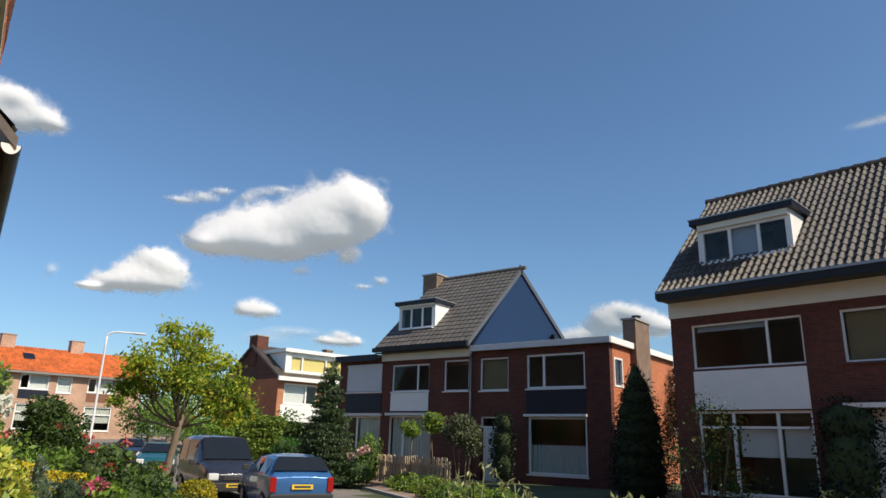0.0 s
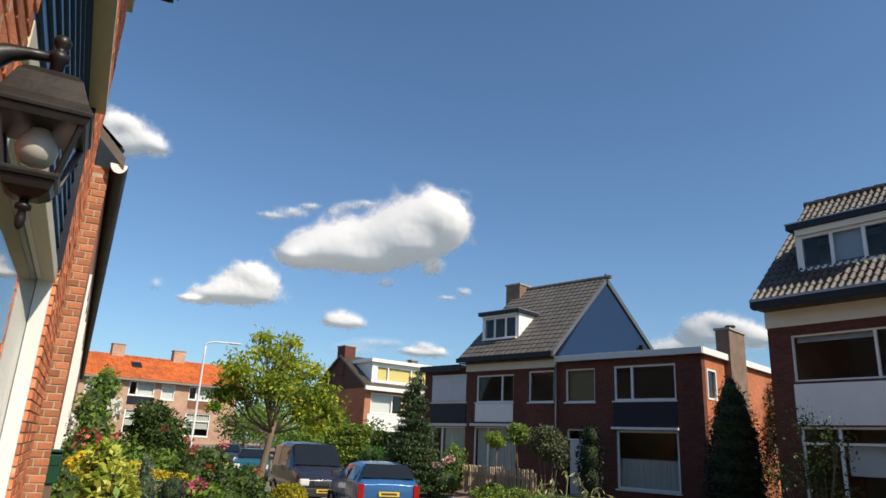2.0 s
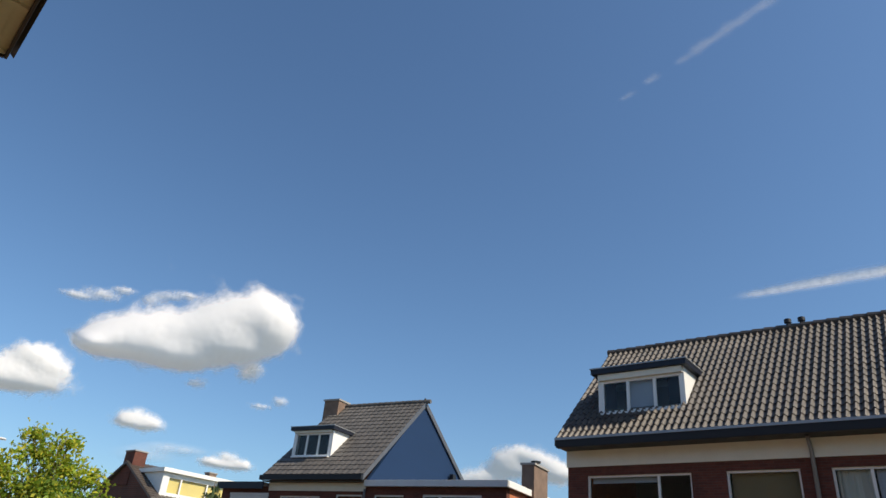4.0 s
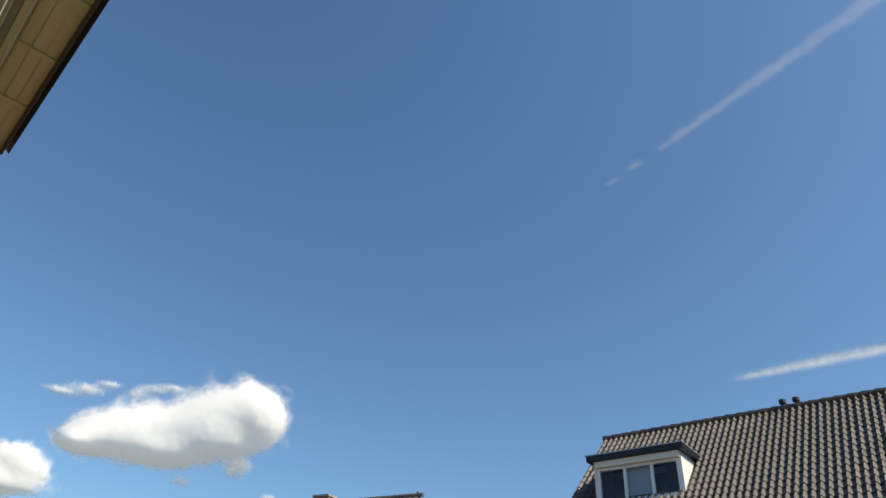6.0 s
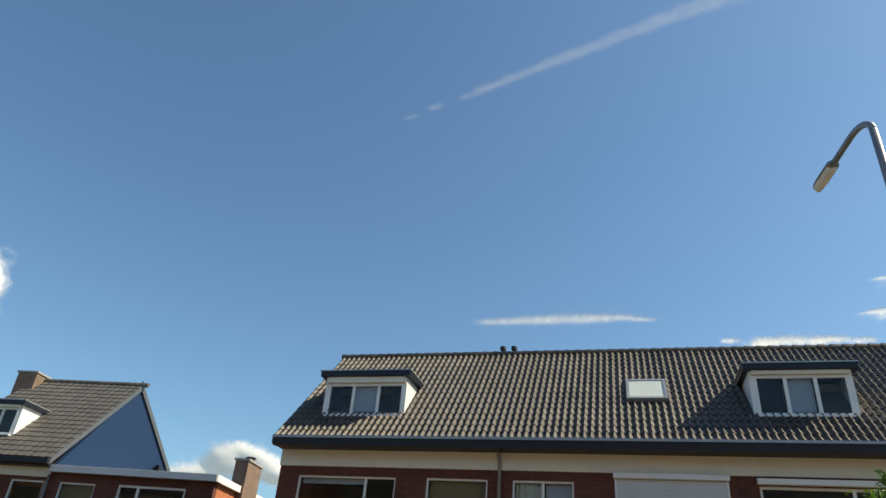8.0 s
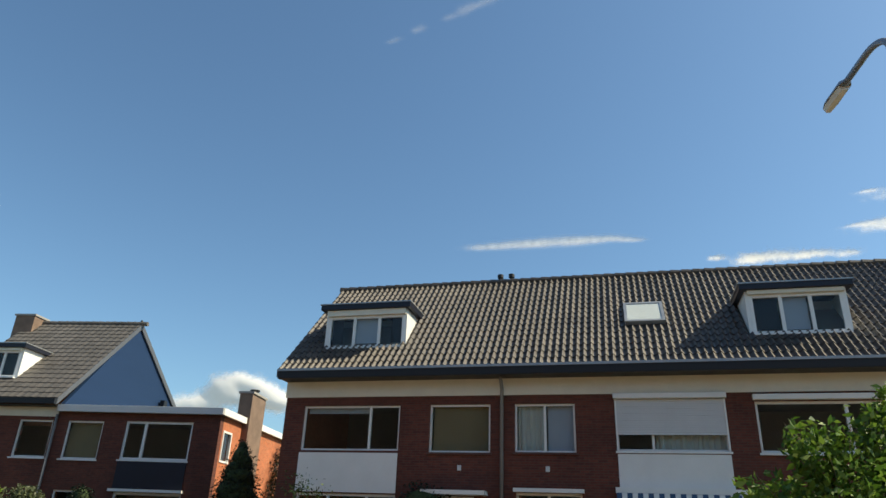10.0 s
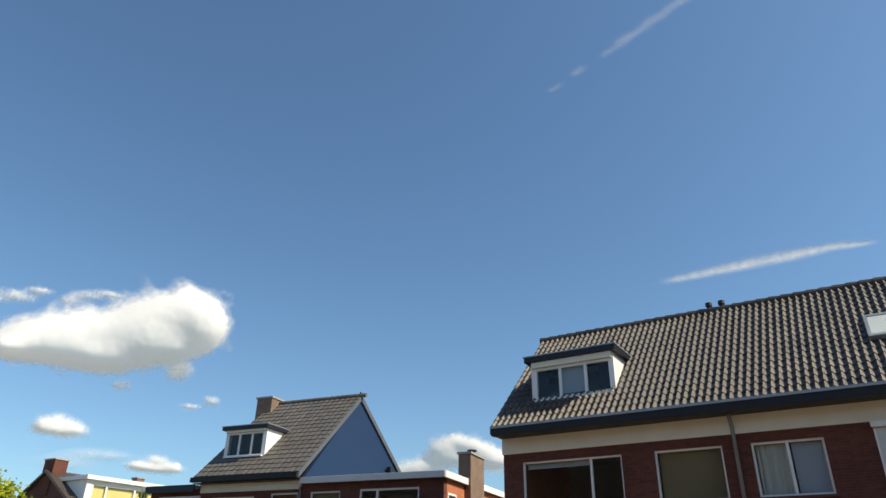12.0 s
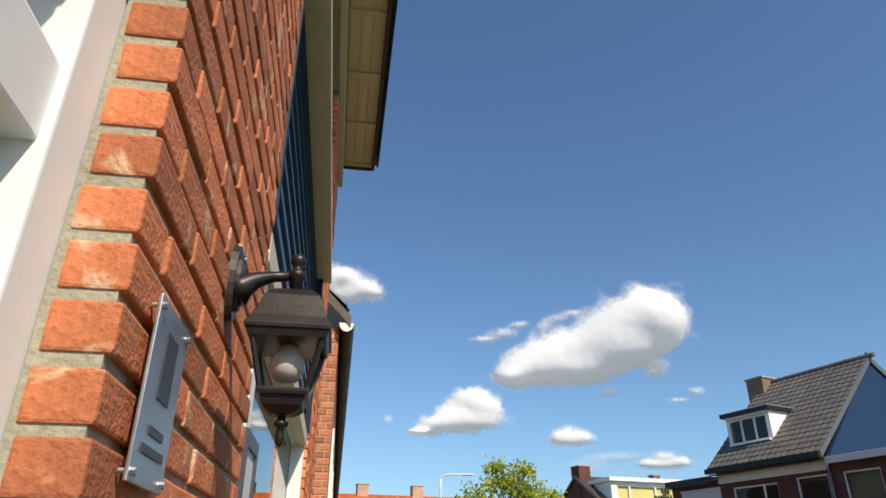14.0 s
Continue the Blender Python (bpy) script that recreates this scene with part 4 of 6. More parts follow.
def bricks_here(house):
    """Bricks of the front, course by course in half bond; the nearest are objects of their own, the rest are one mesh."""
    wall = next(o for o in house.children if o.name.startswith("front_wall"))
    H, P, L, W = 0.05, 0.062, 0.21, 0.064

    def brick(l, w):
        s = Shape().box(0, l, 0, w, 0, H)
        return s.mesh("brick", M["brick_own"], bevel=0.004)

    meshes = {}
    holes = [(0.93, 3.95, 0.45, 5.3), (-1.25, -0.018, -0.2, 2.45)]
    vs, fs, n = [], [], 0
    z0 = 1.936 - H - 40 * P
    for c in range(-2, 94):
        z = z0 + c * P
        if z + H > 5.58 or z < -0.35:
            continue
        x = -0.018 if c % 2 == 0 else -0.128
        x -= 72 * 0.22
        while x < 5.48:
            a, b = max(x, -15.98), min(x + L, 5.49)
            x += 0.22
            cut = False
            for h in holes:
                if h[2] < z + H / 2 < h[3]:
                    if a < h[0] < b:
                        b = h[0]
                    elif a < h[1] < b:
                        a = h[1]
                    elif h[0] <= a and b <= h[1]:
                        cut = True
            if cut or b - a < 0.03:
                continue
            rng = random.Random(c * 977 + int(a * 1000))
            out, dz = rng.uniform(-0.0105, -0.006), rng.uniform(-0.0015, 0.0015)
            if -0.03 < a < 0.92 and 1.1 < z < 4.9:
                key = round(b - a, 2)
                if key not in meshes:
                    meshes[key] = brick(key, W)
                ob = new("brick", meshes[key])
                ob.parent = wall
                ob.matrix_local = Matrix.Translation((a, out, z + dz)) @ Matrix.Rotation(rng.uniform(-0.006, 0.006), 4, "Z")
            else:
                s = Shape().box(a, b, out, out + W, z, z + H)
                vs += s.v
                fs += [tuple(i + n for i in q) for q in s.f]
                n += 8
    ob = new("bricks", raw_mesh("bricks", vs, fs, M["brick_own"]))
    ob.parent = wall
    tagged(ob, "many more bricks of the same wall", kind="stuff")


def neighbour_house():
    h = thing("neighbour_house", OWN @ Matrix.Translation((0, 0, -0.19)), "lower orange red brick house with black gutter", "house")
    x0 = 5.62
    holes = [(6.6, 8.6, 0.4, 3.2), (10, 12, 0.4, 3.2), (14, 16, 0.4, 3.2)]
    part("front_wall", pierced(x0, 34, -0.5, 3.98, holes, 0.22, -0.13), M["brick_mid"], h)
    part("side_wall", Shape().box(x0, x0 + 0.25, 0.085, 7.0, -0.5, 3.98), M["brick_mid_side"], h)
    part("back_wall", Shape().box(x0, 34, 7.0, 7.2, -0.5, 3.98), M["brick_mid"], h)
    # the wall's end: mortar bed with headers and stretchers
    end = part("wall_end", Shape().box(x0 - 0.004, x0 + 0.02, -0.128, 0.1, -0.5, 3.9), M["mortar_tan"], h, "brick wall end with pale joints")
    kinds = {}
    for c in range(70):
        z = -0.49 + c * 0.0625
        cuts = [-0.133, -0.023, 0.1] if c % 2 else [-0.133, -0.078, 0.032, 0.1]
        for a, b in zip(cuts[:-1], cuts[1:]):
            key = round(b - a, 3)
            if key not in kinds:
                kinds[key] = Shape().box(0, 0.03, 0, key - 0.011, 0, 0.051).mesh("brick", M["brick_end"], bevel=0.003)
            rng = random.Random(c * 31 + int(a * 1000))
            ob = part("brick", kinds[key], None, end)
            ob.matrix_local = Matrix.Translation((x0 - 0.009 + rng.uniform(-0.002, 0.002), a, z + rng.uniform(-0.0015, 0.0015)))
    window(h, 6.6, 8.6, 0.4, 3.2, (7.6,), y=-0.15, bar=0.09, sill=False)
    window(h, 14, 16, 0.4, 3.2, (15,), y=-0.15, bar=0.09, sill=False)
    window(h, 10, 12, 0.4, 3.2, (11,), y=-0.15, bar=0.09, sill=False)
    g = Shape()
    k = 10
    arc = [math.pi * i / k for i in range(k + 1)]
    q = [(-0.2 - 0.075 * math.cos(a), 4.0 - 0.09 * math.sin(a)) for a in arc] + [(-0.2 - 0.068 * math.cos(a), 4.0 - 0.082 * math.sin(a)) for a in reversed(arc)]
    g.prism(q, "x", x0 - 0.1, 34)
    part("gutter", g, M["black"], h, "black half round gutter")
    part("gutter_end", Shape().prism([(-0.2 - 0.07 * math.cos(math.pi * i / k), 3.995 - 0.085 * math.sin(math.pi * i / k)) for i in range(k + 1)], "x", x0 - 0.104, x0 - 0.094), M["white"], h, "pale gutter end")
    # Slope is carried up to an unseen ridge that hides sky from windows opposite.
    r = Shape().prism([(-0.24, 4.06), (4.4, 8.9), (4.4, 8.75), (-0.24, 3.96)], "x", x0 - 0.12, 34.1)
    roof = part("roof", r, M["tile"], h, "dark tiled roof")
    tiled(roof, slope(x0 - 0.12, -0.17, 4.135, 4.4, 8.9), 10.2, math.hypot(4.57, 4.765), 0.3, 0.33, 0.03, M["tile"])


M["brick_mid"] = brickwork("orange red brick front", [(0.42, 0.15, 0.07), (0.33, 0.11, 0.055)], (0.38, 0.33, 0.25))
M["brick_mid_side"] = brickwork("orange red brick side", [(0.42, 0.15, 0.07), (0.33, 0.11, 0.055)], (0.38, 0.33, 0.25), side=True)
neighbour_house()


# ---- wall lantern, number plate, letter box ----
M["clear"] = glass("clear lantern glass", (0.96, 0.97, 0.97))
M["milk"] = surface("milky bulb glass", (0.50, 0.49, 0.46), 0.03, 2, 20, 0.15, bump=0.0)
M["steel"] = surface("brushed steel plate", (0.42, 0.43, 0.45), 0.06, 3, 200, 0.38, metal=0.85, bump=0.05, stretch=(1, 1, 30))
M["ink"] = surface("dark grey lettering", (0.05, 0.05, 0.06), 0.1, 3, 50, 0.5, bump=0.0)
M["box_green"] = surface("dark green painted steel", (0.008, 0.055, 0.03), 0.12, 4, 60, 0.35)


def square_ring(s, levels, at):
    """Square sections stacked in z: (half width, height)."""
    n = len(s.v)
    for w, z in levels:
        s.v += [(at[0] + a * w, at[1] + b * w, z) for a, b in ((-1, -1), (1, -1), (1, 1), (-1, 1))]
    for i in range(len(levels) - 1):
        for k in range(4):
            s.f.append((n + 4 * i + k, n + 4 * i + (k + 1) % 4, n + 4 * i + 4 + (k + 1) % 4, n + 4 * i + 4 + k))
    s.f += [tuple(n + k for k in (3, 2, 1, 0)), tuple(n + 4 * (len(levels) - 1) + k for k in range(4))]
    return s


def wall_lantern():
    """Hangs from a curved arm; x along the wall, -y out from it."""
    h = thing("wall_lantern", OWN @ Matrix.Translation((0.485, 0, 2.0)) @ Matrix.Scale(0.9, 4) @ Matrix.Translation((0, 0, -2.0)), "black cast metal wall lantern with clear glass and bulb", "lamp")
    ax = -0.134
    base = Shape()
    for k in range(2):
        base.tube([(0, 0.004, 2.095), (0, -0.022 - 0.008 * k, 2.095)], [0.052 - 0.012 * k, 0.048 - 0.012 * k], 20)
    b = part("wall_plate", base, M["iron"], h, smooth=False)
    b.scale = (0.78, 1, 1.62)
    b.location = (0, 0, 2.095 * (1 - 1.62) + 0.02)
    for dz in (0.07, -0.03):
        part("screw", Shape().tube([(0, -0.026, 2.095 + dz), (0, -0.034, 2.095 + dz)], 0.006, 8), M["steel"], h)
    arm = [(0, -0.018, 2.094), (0, -0.036, 2.112), (0, -0.06, 2.126), (0, -0.09, 2.134), (0, ax, 2.138)]
    part("arm", Shape().tube(arm, [0.036, 0.024, 0.016, 0.011, 0.009], 12), M["iron"], h, smooth=True)
    part("finial", Shape().lathe([(0.011, 2.098), (0.012, 2.128), (0.018, 2.133), (0.018, 2.146), (0.009, 2.15), (0.009, 2.158), (0.015, 2.165), (0.016, 2.175), (0.01, 2.183), (0.003, 2.187)], (0, ax, 0), 14), M["iron"], h, smooth=True)
    rf = square_ring(Shape(), [(0.077, 2.006), (0.078, 2.014), (0.068, 2.032), (0.059, 2.056), (0.051, 2.08), (0.04, 2.093), (0.028, 2.1), (0.012, 2.104)], (0, ax))
    part("canopy", rf, M["iron"], h, "black ribbed canopy", bevel=0.0015)
    part("canopy_rim", square_ring(Shape(), [(0.07, 1.992), (0.074, 2.0055)], (0, ax)), M["iron"], h)
    for a, c in ((-1, -1), (1, -1), (1, 1), (-1, 1)):
        part("corner_bar", Shape().tube([(a * 0.062, ax + c * 0.062, 1.993), (a * 0.041, ax + c * 0.041, 1.905)], 0.0055, 6), M["iron"], h)
    for k in range(4):
        rot = Matrix.Translation((0, ax, 0)) @ Matrix.Rotation(k * math.pi / 2, 4, "Z")
        g = part("pane", Shape().quad((-0.058, -0.0605, 1.993), (0.058, -0.0605, 1.993), (0.039, -0.0395, 1.905), (-0.039, -0.0395, 1.905)), M["clear"], h)
        g.matrix_local = rot
        g.visible_shadow = False
    part("lower_rim", square_ring(Shape(), [(0.044, 1.893), (0.046, 1.899), (0.046, 1.905), (0.04, 1.906)], (0, ax)), M["iron"], h, bevel=0.001)
    part("lower_cup", square_ring(Shape(), [(0.012, 1.862), (0.02, 1.864), (0.035, 1.876), (0.04, 1.8925)], (0, ax)), M["iron"], h, bevel=0.001)
    part("drop", Shape().lathe([(0.002, 1.808), (0.007, 1.815), (0.0085, 1.828), (0.006, 1.842), (0.013, 1.845), (0.013, 1.852), (0.007, 1.855), (0.008, 1.8615)], (0, ax, 0), 12), M["iron"], h, smooth=True)
    part("bulb", Shape().lathe([(0.004, 1.922), (0.021, 1.927), (0.031, 1.941), (0.034, 1.957), (0.029, 1.974), (0.018, 1.988), (0.015, 1.998)], (0, ax, 0), 18), M["milk"], h, "round milky bulb", smooth=True)


wall_lantern()


def number_plate():
    h = thing("number_plate", OWN @ Matrix.Translation((-0.018, -0.007, 0.012)), "brushed steel plate with dark bars beside the door", "sign")
    part("plate", Shape().box(0.07, 0.21, -0.016, -0.012, 1.712, 1.9), M["steel"], h, bevel=0.001)
    for x in (0.08, 0.2):
        for z in (1.722, 1.89):
            part("screw", Shape().tube([(x, -0.004, z), (x, -0.012, z), (x, -0.021, z)], [0.003, 0.003, 0.005], 8), M["steel"], h)
    part("bar", Shape().box(0.115, 0.165, -0.0175, -0.0162, 1.80, 1.872), M["ink"], h)
    for z, w in ((1.762, 0.03), (1.742, 0.045)):
        part("bar", Shape().box(0.14 - w, 0.14 + w, -0.0175, -0.0162, z, z + 0.009), M["ink"], h)


number_plate()


def letter_box():
    h = thing("letter_box", pose(-6.53, 0.9, 0, 0, 0, -8.5), "dark green metal letter box on a post", "letter box")
    part("body", Shape().prism([(-0.06, 1.12), (0.06, 1.12), (0.06, 1.34), (0, 1.36), (-0.06, 1.34)], "y", -0.065, 0.065), M["box_green"], h, bevel=0.006)
    part("lid", Shape().box(-0.07, 0.07, -0.073, 0.073, 1.36, 1.38), M["box_green"], h, bevel=0.004)
    part("flap", Shape().box(0.061, 0.067, -0.06, 0.06, 1.26, 1.3), M["box_green"], h)
    part("post", Shape().box(-0.04, 0.04, -0.04, 0.04, -0.3, 1.12), M["bark"], h)


letter_box()


# ---- street lamps ----
M["lamp_grey"] = surface("grey painted steel", (0.26, 0.27, 0.29), 0.08, 2, 40, 0.4, metal=0.4)
M["lamp_head"] = surface("pale lamp cover", (0.72, 0.72, 0.66), 0.05, 4, 40, 0.3)


def street_lamp(x, y, top, ax, ay, label, mat="lamp_grey", r=0.04):
    """A pole with a bent arm that reaches towards (ax, ay)."""
    h = thing("street_lamp", pose(x, y, 0), label, "street lamp", group="street lamps")
    d = Vector((ax, ay, 0))
    L = d.length
    d.normalize()
    z0 = ground_z(x, y) - 0.05
    part("pole", Shape().tube([(0, 0, z0), (0, 0, z0 + 1.0), (0, 0, z0 + 1.05), (0, 0, top - 0.9), (0, 0, top - 0.24)], [2 * r, 2 * r, 1.4 * r, 1.1 * r, 1.05 * r], 12), M[mat], h, smooth=True)
    bend = 0.3 * L
    pts = [Vector((0, 0, top - 0.25 + 0.27 * math.sin(w))) + d * bend * (1 - math.cos(w)) for w in (math.pi / 2 * k / 9 for k in range(10))]
    pts.append(Vector((0, 0, top + 0.02)) + d * L * 0.66)
    part("arm", Shape().tube(pts, r, 12), M[mat], h, smooth=True)
    head = Shape()
    n = d.cross(Vector((0, 0, 1)))
    rows = []
    for f_, w, hh in ((0.62, 0.05, 0.05), (0.67, 0.085, 0.075), (0.93, 0.09, 0.07), (1.0, 0.06, 0.035)):
        rows.append((d * L * f_, w, hh))
    k0 = 0
    for p, w, hh in rows:
        for c, s_ in ((-1, 0.1), (-0.6, 1), (0.6, 1), (1, 0.1)):
            q = p + n * c * w + Vector((0, 0, top + hh * s_))
            head.v.append(tuple(q))
    for i in range(3):
        for k in range(3):
            head.f.append((i * 4 + k, i * 4 + k + 1, i * 4 + 5 + k, i * 4 + 4 + k))
        head.f.append((i * 4 + 3, i * 4, i * 4 + 4, i * 4 + 7))
    head.f += [(0, 1, 2, 3), (15, 14, 13, 12)]
    hd = part("head", head, M[mat], h, bevel=0.004)
    cov = Shape()
    for p, w, hh in rows[1:]:
        cov.v += [tuple(p + n * c * w * 0.85 + Vector((0, 0, top + e))) for c, e in ((-1, 0.0), (-0.5, -0.05), (0.5, -0.05), (1, 0.0))]
    for i in range(2):
        cov.f += [(i * 4 + k, i * 4 + 4 + k, i * 4 + 5 + k, i * 4 + k + 1) for k in range(3)]
    cov.f += [(3, 2, 1, 0), (8, 9, 10, 11)]
    part("cover", cov, M["lamp_head"], hd, "pale translucent lamp cover")


street_lamp(3.1, 6.88, 6.98, -0.22, 1.52, "grey street lamp with a long bent arm")
street_lamp(-40.35, 12.2, 6.95, 0.6, 1.9, "white street lamp with a long bent arm", "grey_white", 0.05)


# ---- cars ----
def paint(name, color):
    m = surface(name, color, 0.04, 1.0, 30, 0.28, metal=0.35, bump=0.0, spec=0.6)
    m.node_tree.nodes["Principled BSDF"].inputs["Coat Weight"].default_value = 0.6
    return m


M["rubber"] = surface("black tyre rubber", (0.015, 0.015, 0.015), 0.2, 10, 60, 0.85)
M["tint"] = surface("dark car glass", (0.012, 0.014, 0.016), 0.1, 2, 10, 0.06, bump=0.0, spec=0.7)
M["red_lens"] = surface("red lamp lens", (0.30, 0.008, 0.006), 0.1, 8, 60, 0.15, bump=0.0)
M["lens"] = surface("clear head lamp", (0.65, 0.66, 0.66), 0.1, 8, 60, 0.08, bump=0.0)
M["plate_yellow"] = surface("yellow plate", (0.75, 0.5, 0.03), 0.05, 8, 60, 0.4, bump=0.0)
M["bumper"] = surface("dark plastic bumper", (0.03, 0.03, 0.033), 0.1, 8, 60, 0.6)


def car(m, label, color, sections, roof_row, length, width, wheel_r, van=False):
    """A car along +x (its nose). sections: (x, sill height, belt height, roof height, half width at belt, half width at roof)."""
    h = thing("car", m, label, "car", group="parked cars")
    s = Shape()
    ring = 12
    for x, lo, belt, top, wb, wt in sections:
        prof = [(-wb * 0.92, lo), (-wb, (lo + belt) * 0.5), (-wb * 0.985, belt), (-wt - (wb - wt) * 0.12, belt + (top - belt) * 0.85), (-wt * 0.85, top - 0.02), (-wt * 0.4, top),
                (wt * 0.4, top), (wt * 0.85, top - 0.02), (wt + (wb - wt) * 0.12, belt + (top - belt) * 0.85), (wb * 0.985, belt), (wb, (lo + belt) * 0.5), (wb * 0.92, lo)]
        s.v += [(x, y, z) for y, z in prof]
    for i in range(len(sections) - 1):
        for k in range(ring):
            s.f.append((i * ring + k, i * ring + (k + 1) % ring, (i + 1) * ring + (k + 1) % ring, (i + 1) * ring + k))
    s.f += [tuple(reversed(range(ring))), tuple((len(sections) - 1) * ring + k for k in range(ring))]
    part("body", s, color, h, smooth=True, bevel=0.012)
    # side glass between belt and roof, windscreen and rear window, all a little proud of the shell
    glassy = [i for i in range(len(sections) - 1) if min(sections[i][3] - sections[i][2], sections[i + 1][3] - sections[i + 1][2]) > 0.2]
    for sgn in (-1, 1):
        for i in glassy:
            a, b = sections[i], sections[i + 1]
            q = []
            for (x, lo, belt, top, wb, wt), e in ((a, 0.05), (b, -0.05)):
                q.append(((x + e), sgn * (wb * 0.985 + 0.006), belt + 0.04, sgn * (wt + (wb - wt) * 0.12 + 0.012), belt + (top - belt) * 0.8))
            part("side_window", Shape().quad((q[0][0], q[0][1], q[0][2]), (q[1][0], q[1][1], q[1][2]), (q[1][0], q[1][3], q[1][4]), (q[0][0], q[0][3], q[0][4])), M["tint"], h)
    for (lo_i, hi_i, out, nm) in ((glassy[0] - 1, glassy[0], -0.012, "rear_window"), (glassy[-1] + 2, glassy[-1] + 1, 0.012, "windscreen")):
        a, b = sections[max(0, lo_i)], sections[hi_i]
        t0, t1 = 0.05, 0.93
        za, zb = max(a[2], a[3]) if a[3] > a[2] + 0.1 else a[3], b[3]
        za = b[2] + 0.03 if lo_i < 0 else (a[3] if a[3] - a[2] < 0.2 else a[2] + 0.02)
        xa = a[0]
        p = lambda u: (xa + (b[0] - xa) * u + out * 2.2, za + (zb - za) * u + 0.03)
        w = lambda u: a[4] * 0.9 + (b[5] * 0.92 - a[4] * 0.9) * u
        part(nm, Shape().quad((p(t0)[0], -w(t0), p(t0)[1]), (p(t0)[0], w(t0), p(t0)[1]), (p(t1)[0], w(t1), p(t1)[1]), (p(t1)[0], -w(t1), p(t1)[1])), M["tint"], h)
    for x in (wheel_r * 2.3, length - wheel_r * 2.6):
        for sgn in (-1, 1):
            y = sgn * (width / 2 - 0.1)
            wl = part("wheel", Shape().tube([(x, y - 0.09, wheel_r), (x, y - 0.07, wheel_r), (x, y + 0.07, wheel_r), (x, y + 0.09, wheel_r)], [wheel_r * 0.92, wheel_r, wheel_r, wheel_r * 0.92], 22), M["rubber"], h)
            part("rim", Shape().tube([(x, y + sgn * 0.08, wheel_r), (x, y + sgn * 0.1, wheel_r)], [wheel_r * 0.62, wheel_r * 0.56], 16), M["zinc"], wl)
    hw = width / 2
    part("rear_bumper", Shape().box(-0.06, 0.12, -hw * 0.96, hw * 0.96, 0.28, 0.52), M["bumper"], h, bevel=0.03)
    part("front_bumper", Shape().box(length - 0.14, length + 0.06, -hw * 0.96, hw * 0.96, 0.25, 0.5), M["bumper"], h, bevel=0.03)
    for sgn in (-1, 1):
        part("tail_lamp", Shape().box(-0.035, 0.12, sgn * hw * 0.86 - 0.075, sgn * hw * 0.86 + 0.075, 0.56, 0.9), M["red_lens"], h, "red tail lamp", bevel=0.015)
        part("head_lamp", Shape().box(length - 0.2, length + 0.015, sgn * hw * 0.74 - 0.15, sgn * hw * 0.74 + 0.15, 0.56, 0.76), M["lens"], h, "clear head lamp", bevel=0.04)
        part("door_mirror", Shape().box(length * 0.62, length * 0.62 + 0.1, sgn * hw - 0.02, sgn * (hw + 0.17), 0.95, 1.09), M["bumper"], h, bevel=0.02)
    for x, zc in ((-0.045, 0.68), (length + 0.062, 0.42)):
        pl = part("plate", Shape().box(x - 0.008, x + 0.008, -0.26, 0.26, zc - 0.055, zc + 0.055), M["plate_yellow"], h, "yellow plate")
        part("bar", Shape().box(x - 0.011, x + 0.011, -0.2, 0.2, zc - 0.025, zc + 0.025), M["ink"], pl)
    part("grille", Shape().box(length - 0.02, length + 0.02, -0.35, 0.35, 0.56, 0.68), M["bumper"], h, bevel=0.01)
    return h


HATCH = [(0.0, 0.3, 0.86, 0.9, 0.74, 0.66), (0.1, 0.24, 0.92, 1.0, 0.79, 0.66), (0.45, 0.22, 0.92, 1.36, 0.81, 0.58), (1.2, 0.22, 0.92, 1.42, 0.82, 0.6), (2.0, 0.22, 0.91, 1.38, 0.82, 0.58),
         (2.75, 0.22, 0.9, 0.97, 0.81, 0.64), (3.5, 0.24, 0.8, 0.84, 0.78, 0.6), (3.85, 0.3, 0.68, 0.7, 0.7, 0.55)]
VAN = [(0.0, 0.32, 1.0, 1.62, 0.82, 0.72), (0.15, 0.28, 1.02, 1.78, 0.85, 0.74), (1.2, 0.26, 1.02, 1.83, 0.86, 0.75), (2.3, 0.26, 1.02, 1.78, 0.86, 0.72), (3.05, 0.26, 1.0, 1.07, 0.85, 0.7),
       (3.65, 0.27, 0.88, 0.93, 0.82, 0.66), (3.98, 0.3, 0.7, 0.74, 0.75, 0.6)]
car(pose(-14.85, 9.45, ground_z(-15, 9.5), 0, 0, 163), "blue hatchback parked beside the kerb", paint("blue car paint", (0.035, 0.13, 0.33)), HATCH, 3, 3.85, 1.64, 0.28)
car(pose(-23.4, 10.85, ground_z(-20, 10), 0, 0, -11), "dark grey van parked behind the blue car", paint("dark grey blue car paint", (0.035, 0.038, 0.055)), VAN, 3, 3.98, 1.72, 0.31, van=True)
car(pose(-33.6, 13.4, ground_z(-31, 12.5), 0, 0, -24), "teal hatchback parked further down the road", paint("teal car paint", (0.02, 0.13, 0.15)), HATCH, 3, 3.85, 1.64, 0.28)
car(pose(-40.5, 14.6, ground_z(-38, 13.5), 0, 0, -24), "dark blue hatchback parked further down the road", paint("dark blue car paint", (0.03, 0.045, 0.09)), HATCH, 3, 3.85, 1.64, 0.28)


